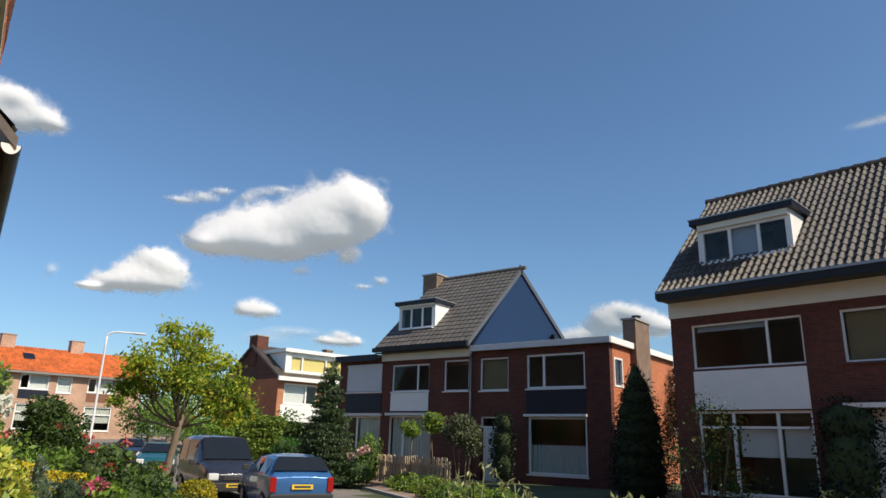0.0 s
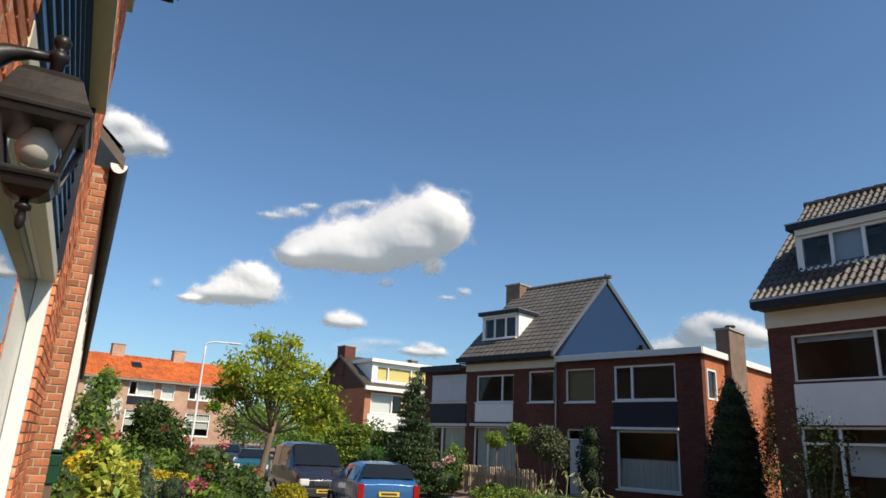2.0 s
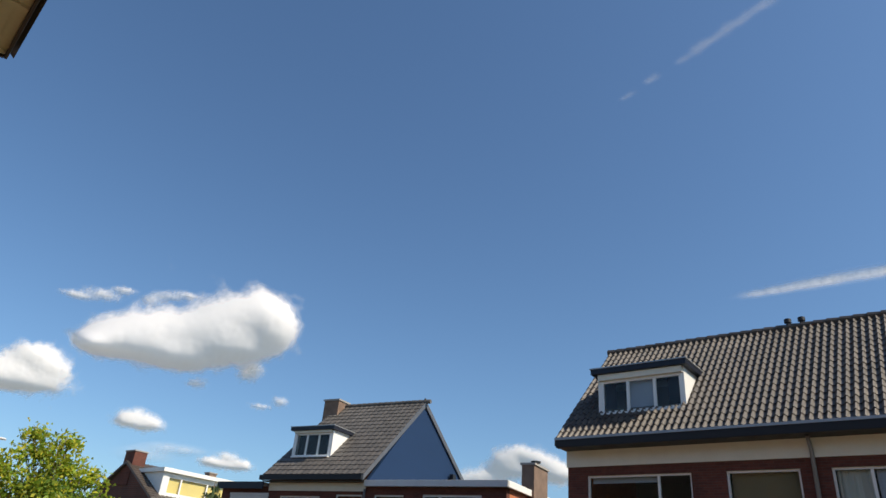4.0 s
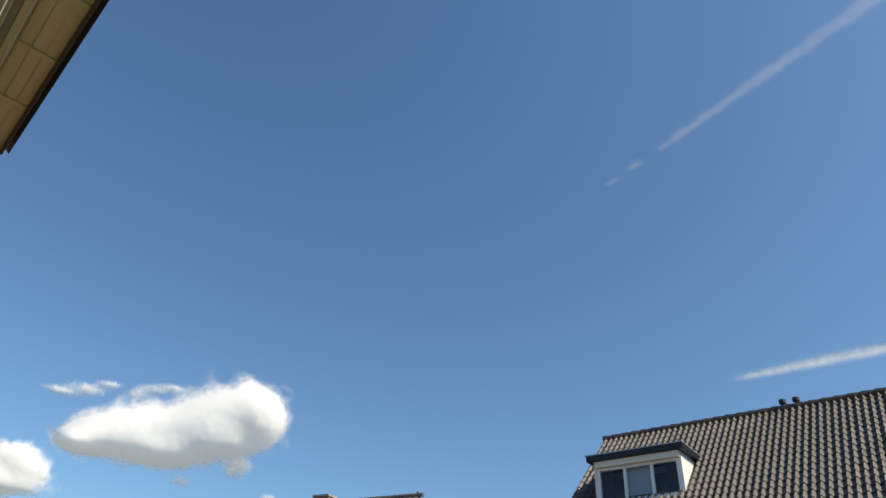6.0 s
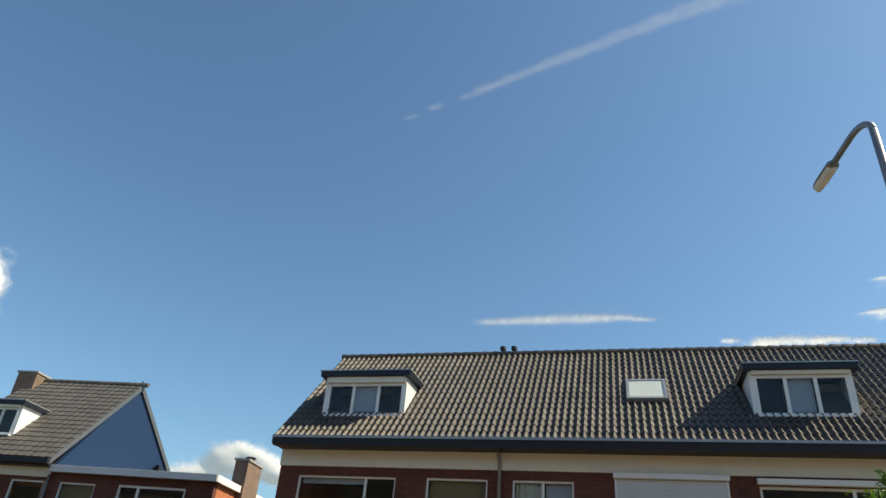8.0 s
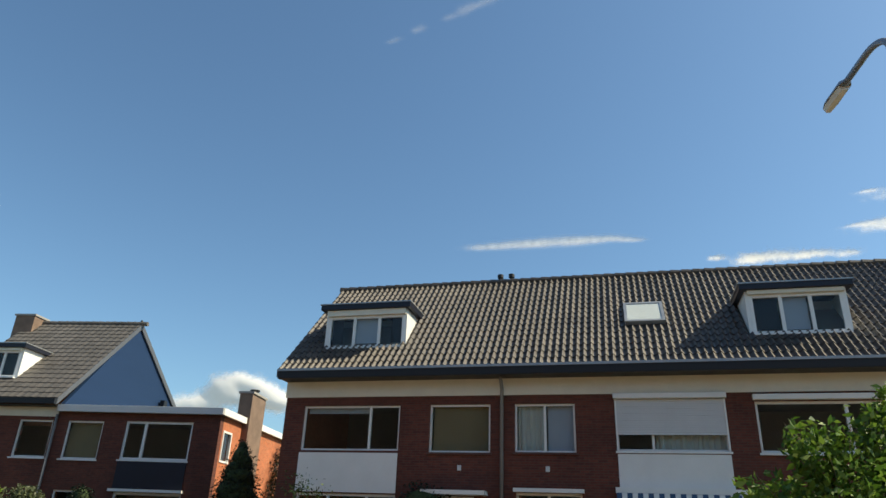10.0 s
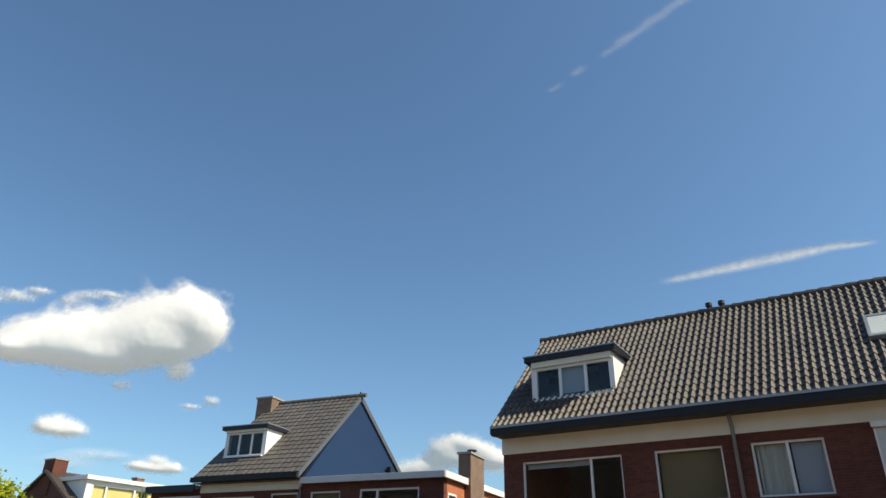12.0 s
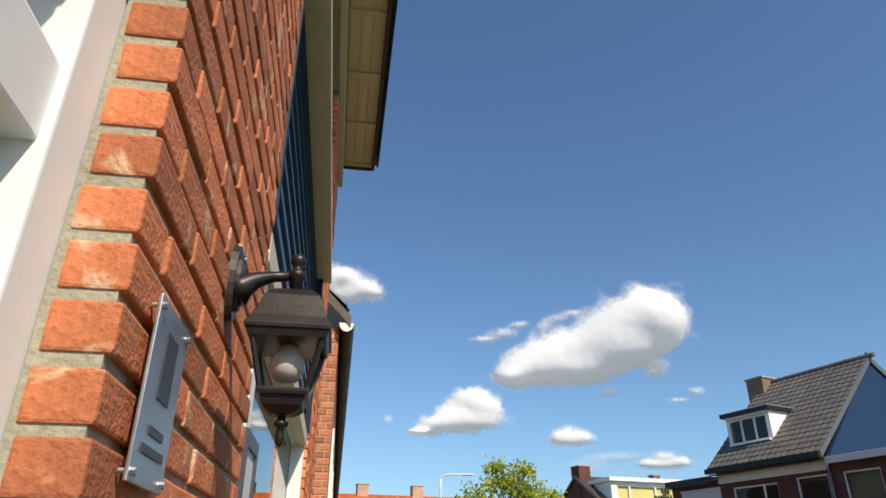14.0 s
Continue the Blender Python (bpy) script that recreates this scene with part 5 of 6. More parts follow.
# ---- plants ----
L_GREEN = leafy("mid green leaves", [(0.1, 0.19, 0.03), (0.17, 0.28, 0.04), (0.26, 0.36, 0.06)])
L_DARK = leafy("dark green leaves", [(0.06, 0.115, 0.025), (0.1, 0.17, 0.035), (0.15, 0.23, 0.05)], through=0.38)
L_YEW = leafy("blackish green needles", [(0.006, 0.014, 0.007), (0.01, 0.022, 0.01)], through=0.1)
L_BLUE = leafy("blue green needles", [(0.1, 0.15, 0.12), (0.17, 0.23, 0.19), (0.23, 0.3, 0.25)], through=0.2)
L_TREE = leafy("yellow green leaves", [(0.17, 0.30, 0.03), (0.28, 0.40, 0.04), (0.46, 0.50, 0.05), (0.60, 0.54, 0.06), (0.13, 0.25, 0.025)], through=0.48)
L_TREE_LOW = leafy("green lower tree leaves", [(0.08, 0.16, 0.025), (0.15, 0.24, 0.035), (0.25, 0.32, 0.045)], through=0.42)
L_DENSE = leafy("dense dark green needles", [(0.03, 0.06, 0.012), (0.05, 0.09, 0.018), (0.08, 0.13, 0.025)], through=0.2)
L_LIME = leafy("bright yellow leaves", [(0.36, 0.30, 0.02), (0.55, 0.44, 0.03), (0.30, 0.30, 0.03)], through=0.4)
L_VARI = leafy("variegated yellow and green leaves", [(0.14, 0.27, 0.03), (0.54, 0.55, 0.08), (0.72, 0.68, 0.16), (0.2, 0.34, 0.04), (0.4, 0.46, 0.07)], through=0.35)
L_OLIVE = leafy("grey olive leaves", [(0.045, 0.06, 0.025), (0.09, 0.11, 0.05), (0.14, 0.15, 0.08)], through=0.25)
L_FIR = leafy("dark fir needles", [(0.03, 0.055, 0.022), (0.055, 0.09, 0.035), (0.085, 0.12, 0.045)], through=0.15)
L_HEDGE = leafy("clipped hedge leaves", [(0.13, 0.2, 0.03), (0.19, 0.27, 0.04), (0.25, 0.32, 0.06)], through=0.3)
L_FRESH = leafy("fresh yellow green leaves", [(0.16, 0.27, 0.03), (0.26, 0.38, 0.05), (0.36, 0.44, 0.08)], through=0.4)
P_YELLOW = leafy("yellow flowers", [(0.60, 0.42, 0.01), (0.75, 0.55, 0.03), (0.5, 0.4, 0.02)], through=0.3)
P_PINK = leafy("pink flowers", [(0.55, 0.08, 0.2), (0.7, 0.16, 0.3), (0.5, 0.05, 0.14)], through=0.3)
P_RED = leafy("red flowers", [(0.5, 0.07, 0.06), (0.6, 0.13, 0.11), (0.42, 0.05, 0.05)], through=0.3)
P_ROSE = leafy("pale pink roses", [(0.75, 0.42, 0.38), (0.8, 0.55, 0.5), (0.7, 0.3, 0.3)], through=0.3)
P_WHITE = leafy("white flowers", [(0.8, 0.8, 0.76), (0.7, 0.7, 0.65)], through=0.3)
P_DRY = leafy("pale dry seed heads", [(0.32, 0.36, 0.16), (0.45, 0.45, 0.25), (0.24, 0.3, 0.1)], through=0.35)
# Dark green of the filler cores: shade deep in the foliage, put in colour.
INNER_SHADE = surface("inner foliage green with shade in its colour", (0.04, 0.062, 0.022), 0.5, 6, 25, 0.95, bump=1.0)
STEM = surface("green brown stems", (0.14, 0.15, 0.06), 0.2, 8, 60, 0.8)


def leaves(lumps, n, size, mat, seed, shell_=0.45, aspect=0.5, droop=0.3, noise_amp=0.25):
    """Many small folded leaves spread through lumps (cx, cy, cz, rx, ry, rz), denser near their surface, with an uneven outline."""
    rng = np.random.default_rng(seed)
    vol = np.array([l[3] * l[4] * l[5] for l in lumps]) ** 0.75
    which = rng.choice(len(lumps), n, p=vol / vol.sum())
    L = np.array(lumps, float)[which]
    d = rng.normal(size=(n, 3))
    d /= np.linalg.norm(d, axis=1, keepdims=True)
    rad = 1 - shell_ * rng.random(n) ** 1.5
    ph = rng.random(3) * 9
    bump = np.sin(d[:, 0] * 5 + ph[0] + L[:, 0]) * np.sin(d[:, 1] * 6 + ph[1] + L[:, 1]) + 0.6 * np.sin(d[:, 2] * 9 + ph[2] + 3 * d[:, 0])
    rad *= 1 + noise_amp * bump * 0.6
    c = L[:, :3] + d * L[:, 3:] * rad[:, None]
    a = d + rng.normal(size=(n, 3)) * 0.8
    a[:, 2] -= droop
    a /= np.linalg.norm(a, axis=1, keepdims=True)
    b = np.cross(a, rng.normal(size=(n, 3)))
    b /= np.linalg.norm(b, axis=1, keepdims=True)
    u = np.cross(a, b)
    s = size * (0.6 + 0.8 * rng.random(n))[:, None]
    p0, p1 = c - a * s * 0.5, c + a * s * 0.5
    side = b * s * aspect * 0.5
    lift = u * s * 0.12
    v = np.stack([p0, c + side + lift, p1, c - side + lift], 1).reshape(-1, 3)
    f = np.arange(n * 4).reshape(-1, 4)
    me = bpy.data.meshes.new("leaves")
    me.vertices.add(n * 4)
    me.vertices.foreach_set("co", v.ravel())
    me.loops.add(n * 4)
    me.loops.foreach_set("vertex_index", f.ravel())
    me.polygons.add(n)
    me.polygons.foreach_set("loop_start", np.arange(n) * 4)
    me.update(calc_edges=True)
    me.materials.append(mat)
    return me


def shrub(name, x, y, lumps, n, size, mat, label, seed, flowers=None, category="shrub", stems=4, base=None, core=True, **kw):
    """A shrub: stems from the ground, a crown of leaves and a dark core for its inner shade; lumps are relative to (x,
    y, ground).
    """
    z = ground_z(x, y) if base is None else base
    h = thing(name, pose(x, y, z), label, category)
    rng = random.Random(seed)
    st = Shape()
    for k in range(stems):
        l = lumps[k % len(lumps)]
        q = (l[0] + rng.uniform(-0.3, 0.3) * l[3], l[1] + rng.uniform(-0.3, 0.3) * l[4], l[2])
        b0 = (rng.uniform(-0.08, 0.08) + l[0] * 0.3, rng.uniform(-0.08, 0.08) + l[1] * 0.3, -0.05)
        mid = tuple((a + b) / 2 + rng.uniform(-0.05, 0.05) for a, b in zip(b0, q))
        part("stem", Shape().tube([b0, mid, q], [0.025, 0.018, 0.008], 6), M["bark"], h, smooth=True)
    # Solid dark lumps behind the leaves stand in for the shaded inside.
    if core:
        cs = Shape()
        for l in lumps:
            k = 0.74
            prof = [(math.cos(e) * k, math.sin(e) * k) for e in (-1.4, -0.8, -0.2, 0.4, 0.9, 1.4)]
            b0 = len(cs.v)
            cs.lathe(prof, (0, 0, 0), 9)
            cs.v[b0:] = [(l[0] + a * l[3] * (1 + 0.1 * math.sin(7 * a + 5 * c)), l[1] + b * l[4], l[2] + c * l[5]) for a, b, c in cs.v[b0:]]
        part("shade_core", cs, INNER_SHADE, h, smooth=True)
    part("crown", leaves(lumps, n, size, mat, seed, **kw), mat, h)
    for fm, fn, fs, fl in flowers or ():
        tagged(part("flowers", leaves(fl or lumps, fn, fs, fm, seed + 7, shell_=0.1, aspect=0.9), fm, h), "small flowers among the leaves", kind="stuff")
    return h


def tree(x, y, base, height, trunk_r, limbs, lumps, n, size, mat, label, seed, lean=(0, 0), fork_at=0.46, **kw):
    h = thing("tree", pose(x, y, base), label, "tree")
    fork = Vector((lean[0], lean[1], height * fork_at))
    part("trunk", Shape().tube([(0, 0, -0.1), (lean[0] * 0.3, lean[1] * 0.3, height * 0.12), tuple(fork * 0.75), tuple(fork)], [trunk_r * 1.25, trunk_r, trunk_r * 0.85, trunk_r * 0.7], 10), M["bark"], h, smooth=True)
    rng = random.Random(seed)
    for k, l in enumerate(lumps[:limbs]):
        q = Vector(l[:3])
        mid = (fork * 0.85 + q) / 2 + Vector((rng.uniform(-0.15, 0.15), rng.uniform(-0.15, 0.15), -0.1))
        part("limb", Shape().tube([tuple(fork * 0.85), tuple(mid), tuple(q)], [trunk_r * 0.4, trunk_r * 0.22, trunk_r * 0.06], 7), M["bark"], h, smooth=True)
        for j in range(3):
            e = q + Vector((rng.uniform(-1, 1) * l[3], rng.uniform(-1, 1) * l[4], rng.uniform(-0.2, 0.9) * l[5]))
            part("twig", Shape().tube([tuple(mid), tuple((mid + e) / 2 + Vector((0, 0, 0.06))), tuple(e)], [trunk_r * 0.14, trunk_r * 0.09, 0.004], 5), M["bark"], h, smooth=True)
    part("crown", leaves(lumps, n, size, mat, seed, **kw), mat, h)
    return h


def ball_lumps(r, k, seed, cz, flat=1.0, small=0.5):
    """Lumps spread inside a ball of radius r."""
    rng = random.Random(seed)
    out = [(0, 0, cz, r * 0.75, r * 0.75, r * 0.75 * flat)]
    for i in range(k):
        w, e = rng.uniform(0, 6.283), rng.uniform(-0.6, 1.0)
        q = r * 0.62
        out.append((q * math.cos(w) * math.cos(e), q * math.sin(w) * math.cos(e), cz + q * math.sin(e) * flat, r * small, r * small, r * small * 0.8 * flat))
    return out


def street_tree():
    rng = random.Random(5)
    lumps = []
    for x, y, z, r in ((-0.3, -0.95, 2.85, 0.38), (0.2, -0.75, 3.45, 0.6), (0.1, 0.0, 3.95, 0.55), (-0.2, 0.75, 3.75, 0.6), (0.3, 1.35, 2.95, 0.55), (0, 0.45, 3.1, 0.55), (-0.3, -0.45, 2.95, 0.45), (0.7, 0.0, 3.1, 0.5), (-0.7, 0.3, 3.2, 0.5), (0.1, 1.85, 2.55, 0.42), (0.1, -1.25, 2.5, 0.22),
                       (0.0, 0.6, 4.3, 0.36), (0, -0.2, 4.35, 0.3), (0.2, 1.25, 3.6, 0.38), (0.0, 1.75, 3.0, 0.3), (0.2, 1.5, 2.2, 0.36), (0.1, -1.05, 3.3, 0.22), (0.3, 0.95, 2.5, 0.4), (0, 2.2, 2.3, 0.22)):
        lumps.append((x, y, z, r, r, r * 0.72))
    h = tree(-16.8, 6.72, ground_z(-16.8, 6.9), 4.4, 0.1, 14, lumps, 8600, 0.115, L_TREE, "small tree with yellow green autumn leaves by the road", 11, lean=(0.0, 0.38), fork_at=0.52, shell_=0.9, noise_amp=0.7)
    low = [l for l in lumps if 2.3 < l[2] < 3.2]
    part("lower_crown", leaves(low, 3600, 0.11, L_TREE_LOW, 12, shell_=0.9, noise_amp=0.5), L_TREE_LOW, h, "greener lower leaves")


street_tree()


def fir():
    """A narrow fir: tiers of drooping branches round a straight trunk."""
    x, y = -21.6, 14.7
    z = ground_z(x, y)
    h = thing("fir_tree", pose(x, y, z), "dark green narrow fir tree in a front garden", "tree")
    part("trunk", Shape().tube([(0, 0, -0.1), (0, 0, 4.7)], [0.09, 0.015], 8), M["bark"], h, smooth=True)
    lumps = []
    rng = random.Random(3)
    for i in range(17):
        zz = 0.5 + i * 0.25
        r = 1.28 * (1 - (zz / 4.95)) ** 0.85 + 0.05
        for k in range(max(3, int(9 * r) + 2)):
            w = rng.uniform(0, 6.283)
            lumps.append((r * 0.6 * math.cos(w), r * 0.6 * math.sin(w), zz - r * 0.1, r * 0.45 + 0.05, r * 0.45 + 0.05, 0.13))
    # Added dark cone round the trunk, for shade between the branches.
    part("shade_core", Shape().lathe([(0.55, 0.3), (0.5, 0.9), (0.38, 1.9), (0.2, 3.2), (0.03, 4.5)], (0, 0, 0), 11), INNER_SHADE, h, smooth=True)
    part("crown", leaves(lumps, 26000, 0.13, L_FIR, 3, shell_=0.7, aspect=0.3, droop=0.9), L_FIR, h)


fir()
tree(3.3, 11.9, ground_z(3.3, 11.9), 3.6, 0.09, 8, [(0, 0, 2.5, 1.1, 1.1, 0.9), (-1.1, 0, 2.3, 0.7, 0.7, 0.6), (0.9, 0.1, 2.6, 0.8, 0.8, 0.7), (-0.4, -0.3, 3.2, 0.5, 0.5, 0.5), (0.5, 0, 3.4, 0.55, 0.5, 0.6), (1.6, 0, 2.2, 0.7, 0.7, 0.6), (0.1, 0.2, 1.7, 1.2, 1.0, 0.6), (-0.75, 0, 3.3, 0.12, 0.12, 0.5), (0.65, 0, 3.95, 0.14, 0.14, 0.45), (1.3, 0, 3.2, 0.35, 0.35, 0.4)],
     6500, 0.15, leafy("fresh green leaves", [(0.05, 0.11, 0.015), (0.10, 0.19, 0.025), (0.19, 0.28, 0.05)], through=0.4), "leafy green garden tree before the brick houses", 21, shell_=0.7, noise_amp=0.4)

shrub("shrub", -6.95, 1.5, [(0, -0.06, 0.7, 0.42, 0.28, 0.5), (0.1, -0.06, 1.08, 0.34, 0.24, 0.34), (-0.1, -0.12, 1.38, 0.22, 0.16, 0.2), (0.15, 0.0, 0.35, 0.45, 0.3, 0.35), (0.1, 0.02, 0.9, 0.34, 0.22, 0.3)], 6000, 0.085, L_VARI, "variegated yellow and green shrub beside the house", 31)
shrub("shrub", -9.9, 2.2, [(0, 0, 0.6, 0.8, 0.7, 0.55), (-0.4, -0.4, 0.6, 0.6, 0.5, 0.5), (0.4, 0.45, 0.55, 0.6, 0.5, 0.5)], 2600, 0.08, L_GREEN, "green perennial with yellow flower spikes", 32, flowers=[(P_YELLOW, 2600, 0.04, [(0, 0, 1.15, 0.45, 0.35, 0.16), (-0.4, -0.3, 1.25, 0.45, 0.3, 0.16), (0.1, 0.5, 1.05, 0.35, 0.35, 0.14)])])
shrub("conifer_shrub", -8.85, 2.2, [(0, 0, 0.3, 0.27, 0.27, 0.35), (0, 0, 0.65, 0.24, 0.24, 0.35), (0, 0.02, 1.0, 0.16, 0.16, 0.3), (0, 0, 1.25, 0.08, 0.08, 0.2)], 4200, 0.055, L_BLUE, "blue green dwarf conifer in the garden", 33, aspect=0.22)
shrub("conifer_shrub", -8.97, 2.58, [(0, 0, 1.0, 0.18, 0.18, 0.2), (0.03, 0.1, 0.6, 0.2, 0.2, 0.22)], 1800, 0.045, leafy("deep blue green needles", [(0.02, 0.05, 0.04), (0.035, 0.075, 0.06)], through=0.15), "clipped dark blue green dwarf conifer", 34, aspect=0.25)
shrub("hydrangea", -9.7, 3.05, [(0, 0, 0.6, 0.4, 0.4, 0.5), (0.1, 0.2, 0.85, 0.25, 0.25, 0.2)], 1200, 0.11, L_GREEN, "green hydrangea with pink flower heads", 35, flowers=[(P_PINK, 240, 0.045, [(0.15, 0.02, 1.04, 0.12, 0.12, 0.08), (0.2, -0.14, 1.0, 0.09, 0.09, 0.07), (0.3, -0.3, 0.9, 0.07, 0.07, 0.05)])])
shrub("rose_bush", -10.5, 3.7, [(0, 0, 0.7, 0.55, 0.5, 0.6), (0, 0.35, 0.98, 0.4, 0.35, 0.34), (0, -0.4, 1.2, 0.4, 0.35, 0.36), (0.1, -0.2, 1.4, 0.22, 0.25, 0.16), (0, 0.5, 0.6, 0.4, 0.4, 0.5)], 3800, 0.085, L_DARK, "dark green rose bush with red flowers", 36, flowers=[(P_RED, 60, 0.05, [(0.2, -0.55, 1.5, 0.08, 0.08, 0.06), (0.2, -0.1, 1.55, 0.07, 0.07, 0.05), (0.3, -0.3, 1.25, 0.07, 0.07, 0.05), (0.3, 0.45, 1.25, 0.06, 0.06, 0.05)])])
shrub("rose_bush", -11.6, 2.9, [(0, 0, 0.8, 0.7, 0.5, 0.6), (0, 0.4, 0.95, 0.5, 0.4, 0.45), (0, -0.5, 1.0, 0.5, 0.5, 0.6)], 3200, 0.09, L_GREEN, "green rose bush with red flowers", 37, flowers=[(P_RED, 45, 0.05, [(0.3, -0.6, 1.6, 0.07, 0.07, 0.05), (0.3, 0.1, 1.75, 0.07, 0.07, 0.05), (0.3, 0.5, 1.6, 0.07, 0.07, 0.05)])])
shrub("shrub", -14.7, 3.7, [(0, 0, 1.0, 0.75, 0.7, 0.9), (0, 0.1, 1.6, 0.6, 0.55, 0.6), (0, -0.1, 2.0, 0.4, 0.4, 0.35), (0, 0.5, 0.8, 0.5, 0.5, 0.7)], 15000, 0.075, L_DENSE, "dense dark green rounded shrub", 38)
shrub("shrub", -11.9, 2.0, [(0, 0, 1.0, 0.5, 0.4, 0.8), (0, 0.1, 1.6, 0.35, 0.3, 0.4), (0.3, -0.2, 0.8, 0.4, 0.3, 0.7)], 2200, 0.08, L_GREEN, "green shrub with red and pale flowers", 39, flowers=[(P_RED, 120, 0.06, [(0.3, 0, 1.5, 0.25, 0.2, 0.2)]), (P_WHITE, 90, 0.05, [(0.2, -0.3, 1.7, 0.15, 0.12, 0.2)])])
shrub("shrub", -15.9, 2.75, [(0, 0, 1.6, 0.5, 0.4, 0.8), (0, 0.1, 2.5, 0.35, 0.32, 0.5), (0.2, -0.1, 2.1, 0.4, 0.35, 0.5)], 2200, 0.1, L_GREEN, "tall green shrub with white flowers by the houses", 40, flowers=[(P_WHITE, 60, 0.12, [(0.3, 0.3, 2.1, 0.15, 0.15, 0.2)])])
shrub("shrub", -12.9, 5.9, [(0, 0, 0.62, 0.42, 0.42, 0.38), (0, 0.05, 0.8, 0.3, 0.3, 0.22)], 3200, 0.06, L_LIME, "clipped bright yellow round shrub", 41, noise_amp=0.1)
for i, (x, y, r, hgt) in enumerate(((-12.2, 4.6, 0.6, 0.7), (-13.8, 5.1, 0.7, 0.6), (-11.2, 5.0, 0.5, 0.35), (-15.0, 6.0, 0.8, 0.5), (-10.6, 4.4, 0.5, 0.6), (-14.5, 4.9, 0.7, 1.0))):
    shrub("ground_cover", x, y, [(0, 0, hgt * 0.4, r, r, hgt * 0.6), (0.3, 0.2, hgt * 0.5, r * 0.6, r * 0.6, hgt * 0.6)], 1500, 0.07, (L_GREEN, L_DARK, L_OLIVE)[i % 3], "low green garden plants before the road", 50 + i, stems=2)

# gardens across the street
def hedge_block(x, y, w, d, hgt, turn, mat, label, seed):
    z = ground_z(x, y)
    h = thing("hedge", pose(x, y, z, 0, 0, turn), label, "hedge")
    lumps = []
    k = max(2, int(w / 0.35))
    for i in range(k):
        for j in range(max(2, int(hgt / 0.35))):
            lumps.append((-w / 2 + (i + 0.5) * w / k + 0.05 * math.sin(i * 5 + j * 3), 0.03 * math.sin(i * 3 + j * 7), 0.18 + j * 0.35 + 0.05 * math.sin(i * 7 + j), w / k * 0.95, d * 0.5, 0.32))
    part("crown", leaves(lumps, 24000, 0.095, mat, seed, shell_=0.25, noise_amp=0.05, aspect=0.8), mat, h)
    # Added dark block whose colour carries the hedge's inner shade.
    part("core", Shape().box(-w / 2 + 0.2, w / 2 - 0.2, -d / 2 + 0.2, d / 2 - 0.2, -0.1, hgt - 0.15), INNER_SHADE, h)


hedge_block(-27.3, 15.05, 1.7, 0.9, 2.45, 60, L_HEDGE, "clipped square green hedge", 61)
shrub("shrub", -24.4, 15.2, [(0, 0, 0.9, 0.7, 0.7, 0.8), (-0.5, -0.3, 1.2, 0.6, 0.5, 0.6), (0.4, 0.3, 1.2, 0.55, 0.5, 0.65)], 3000, 0.11, leafy("bright green leaves", [(0.04, 0.12, 0.015), (0.08, 0.2, 0.03)], through=0.35), "bright green garden shrubs", 62)
shrub("shrub", -21.0, 16.2, [(0, 0, 1.0, 0.5, 0.5, 0.9)], 1500, 0.1, L_GREEN, "bright green shrub beside the fir", 63)
for i, (x, y, zc, r) in enumerate(((-18.28, 15.9, 2.0, 0.4), (-17.8, 16.4, 2.12, 0.46))):
    shrub("standard_tree", x, y, ball_lumps(r, 6, 70 + i, zc), 2200, 0.08, L_FRESH, "round clipped green tree on a thin stem", 70 + i, category="tree", stems=2)
shrub("shrub", -16.0, 16.0, [(-0.5, 0.2, 1.9, 0.5, 0.5, 0.45), (0.3, 0, 1.75, 0.6, 0.5, 0.5), (0.8, -0.2, 1.5, 0.35, 0.35, 0.45), (0, 0.1, 2.2, 0.4, 0.4, 0.25)], 3000, 0.1, L_OLIVE, "grey olive weeping garden shrub", 72, core=False, droop=0.9, shell_=0.8)
shrub("rose_bush", -20.4, 15.3, [(0, 0, 0.6, 0.7, 0.5, 0.5), (-0.7, 0, 0.6, 0.5, 0.4, 0.5)], 1600, 0.09, L_DARK, "rose bush with pale pink flowers", 73, flowers=[(P_ROSE, 330, 0.075, [(-0.9, -0.2, 1.25, 0.3, 0.2, 0.15), (0.2, -0.1, 1.3, 0.14, 0.14, 0.12), (0.5, -0.1, 1.4, 0.14, 0.14, 0.12), (-0.3, -0.2, 1.15, 0.17, 0.14, 0.1)])])
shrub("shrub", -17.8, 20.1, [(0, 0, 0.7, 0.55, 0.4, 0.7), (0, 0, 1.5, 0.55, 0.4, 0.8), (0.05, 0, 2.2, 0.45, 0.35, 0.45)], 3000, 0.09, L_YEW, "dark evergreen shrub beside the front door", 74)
YEW = [(0.06 * math.sin(k * 2.4), 0.06 * math.cos(k * 2.4), 0.25 + 0.19 * k, w, w, 0.42) for k, w in ((k, 0.98 * (1 - (k / 19.5) ** 2.6) + 0.05) for k in range(19))]
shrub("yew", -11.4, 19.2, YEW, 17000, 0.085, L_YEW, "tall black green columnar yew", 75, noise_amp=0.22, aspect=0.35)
shrub("shrub", -7.6, 15.9, [(0, 0, 1.3, 0.8, 0.5, 0.7), (-0.7, -0.3, 1.2, 0.5, 0.4, 0.5), (0.4, 0, 2.0, 0.5, 0.4, 0.6), (-0.2, 0.1, 2.4, 0.5, 0.3, 0.5), (0.5, 0, 0.6, 0.7, 0.5, 0.6)], 2300, 0.075, leafy("sparse green leaves", [(0.02, 0.045, 0.012), (0.045, 0.08, 0.02), (0.14, 0.18, 0.05)], through=0.3), "loose shrub before a ground floor window", 76, core=False, shell_=0.95, noise_amp=0.5, stems=8)
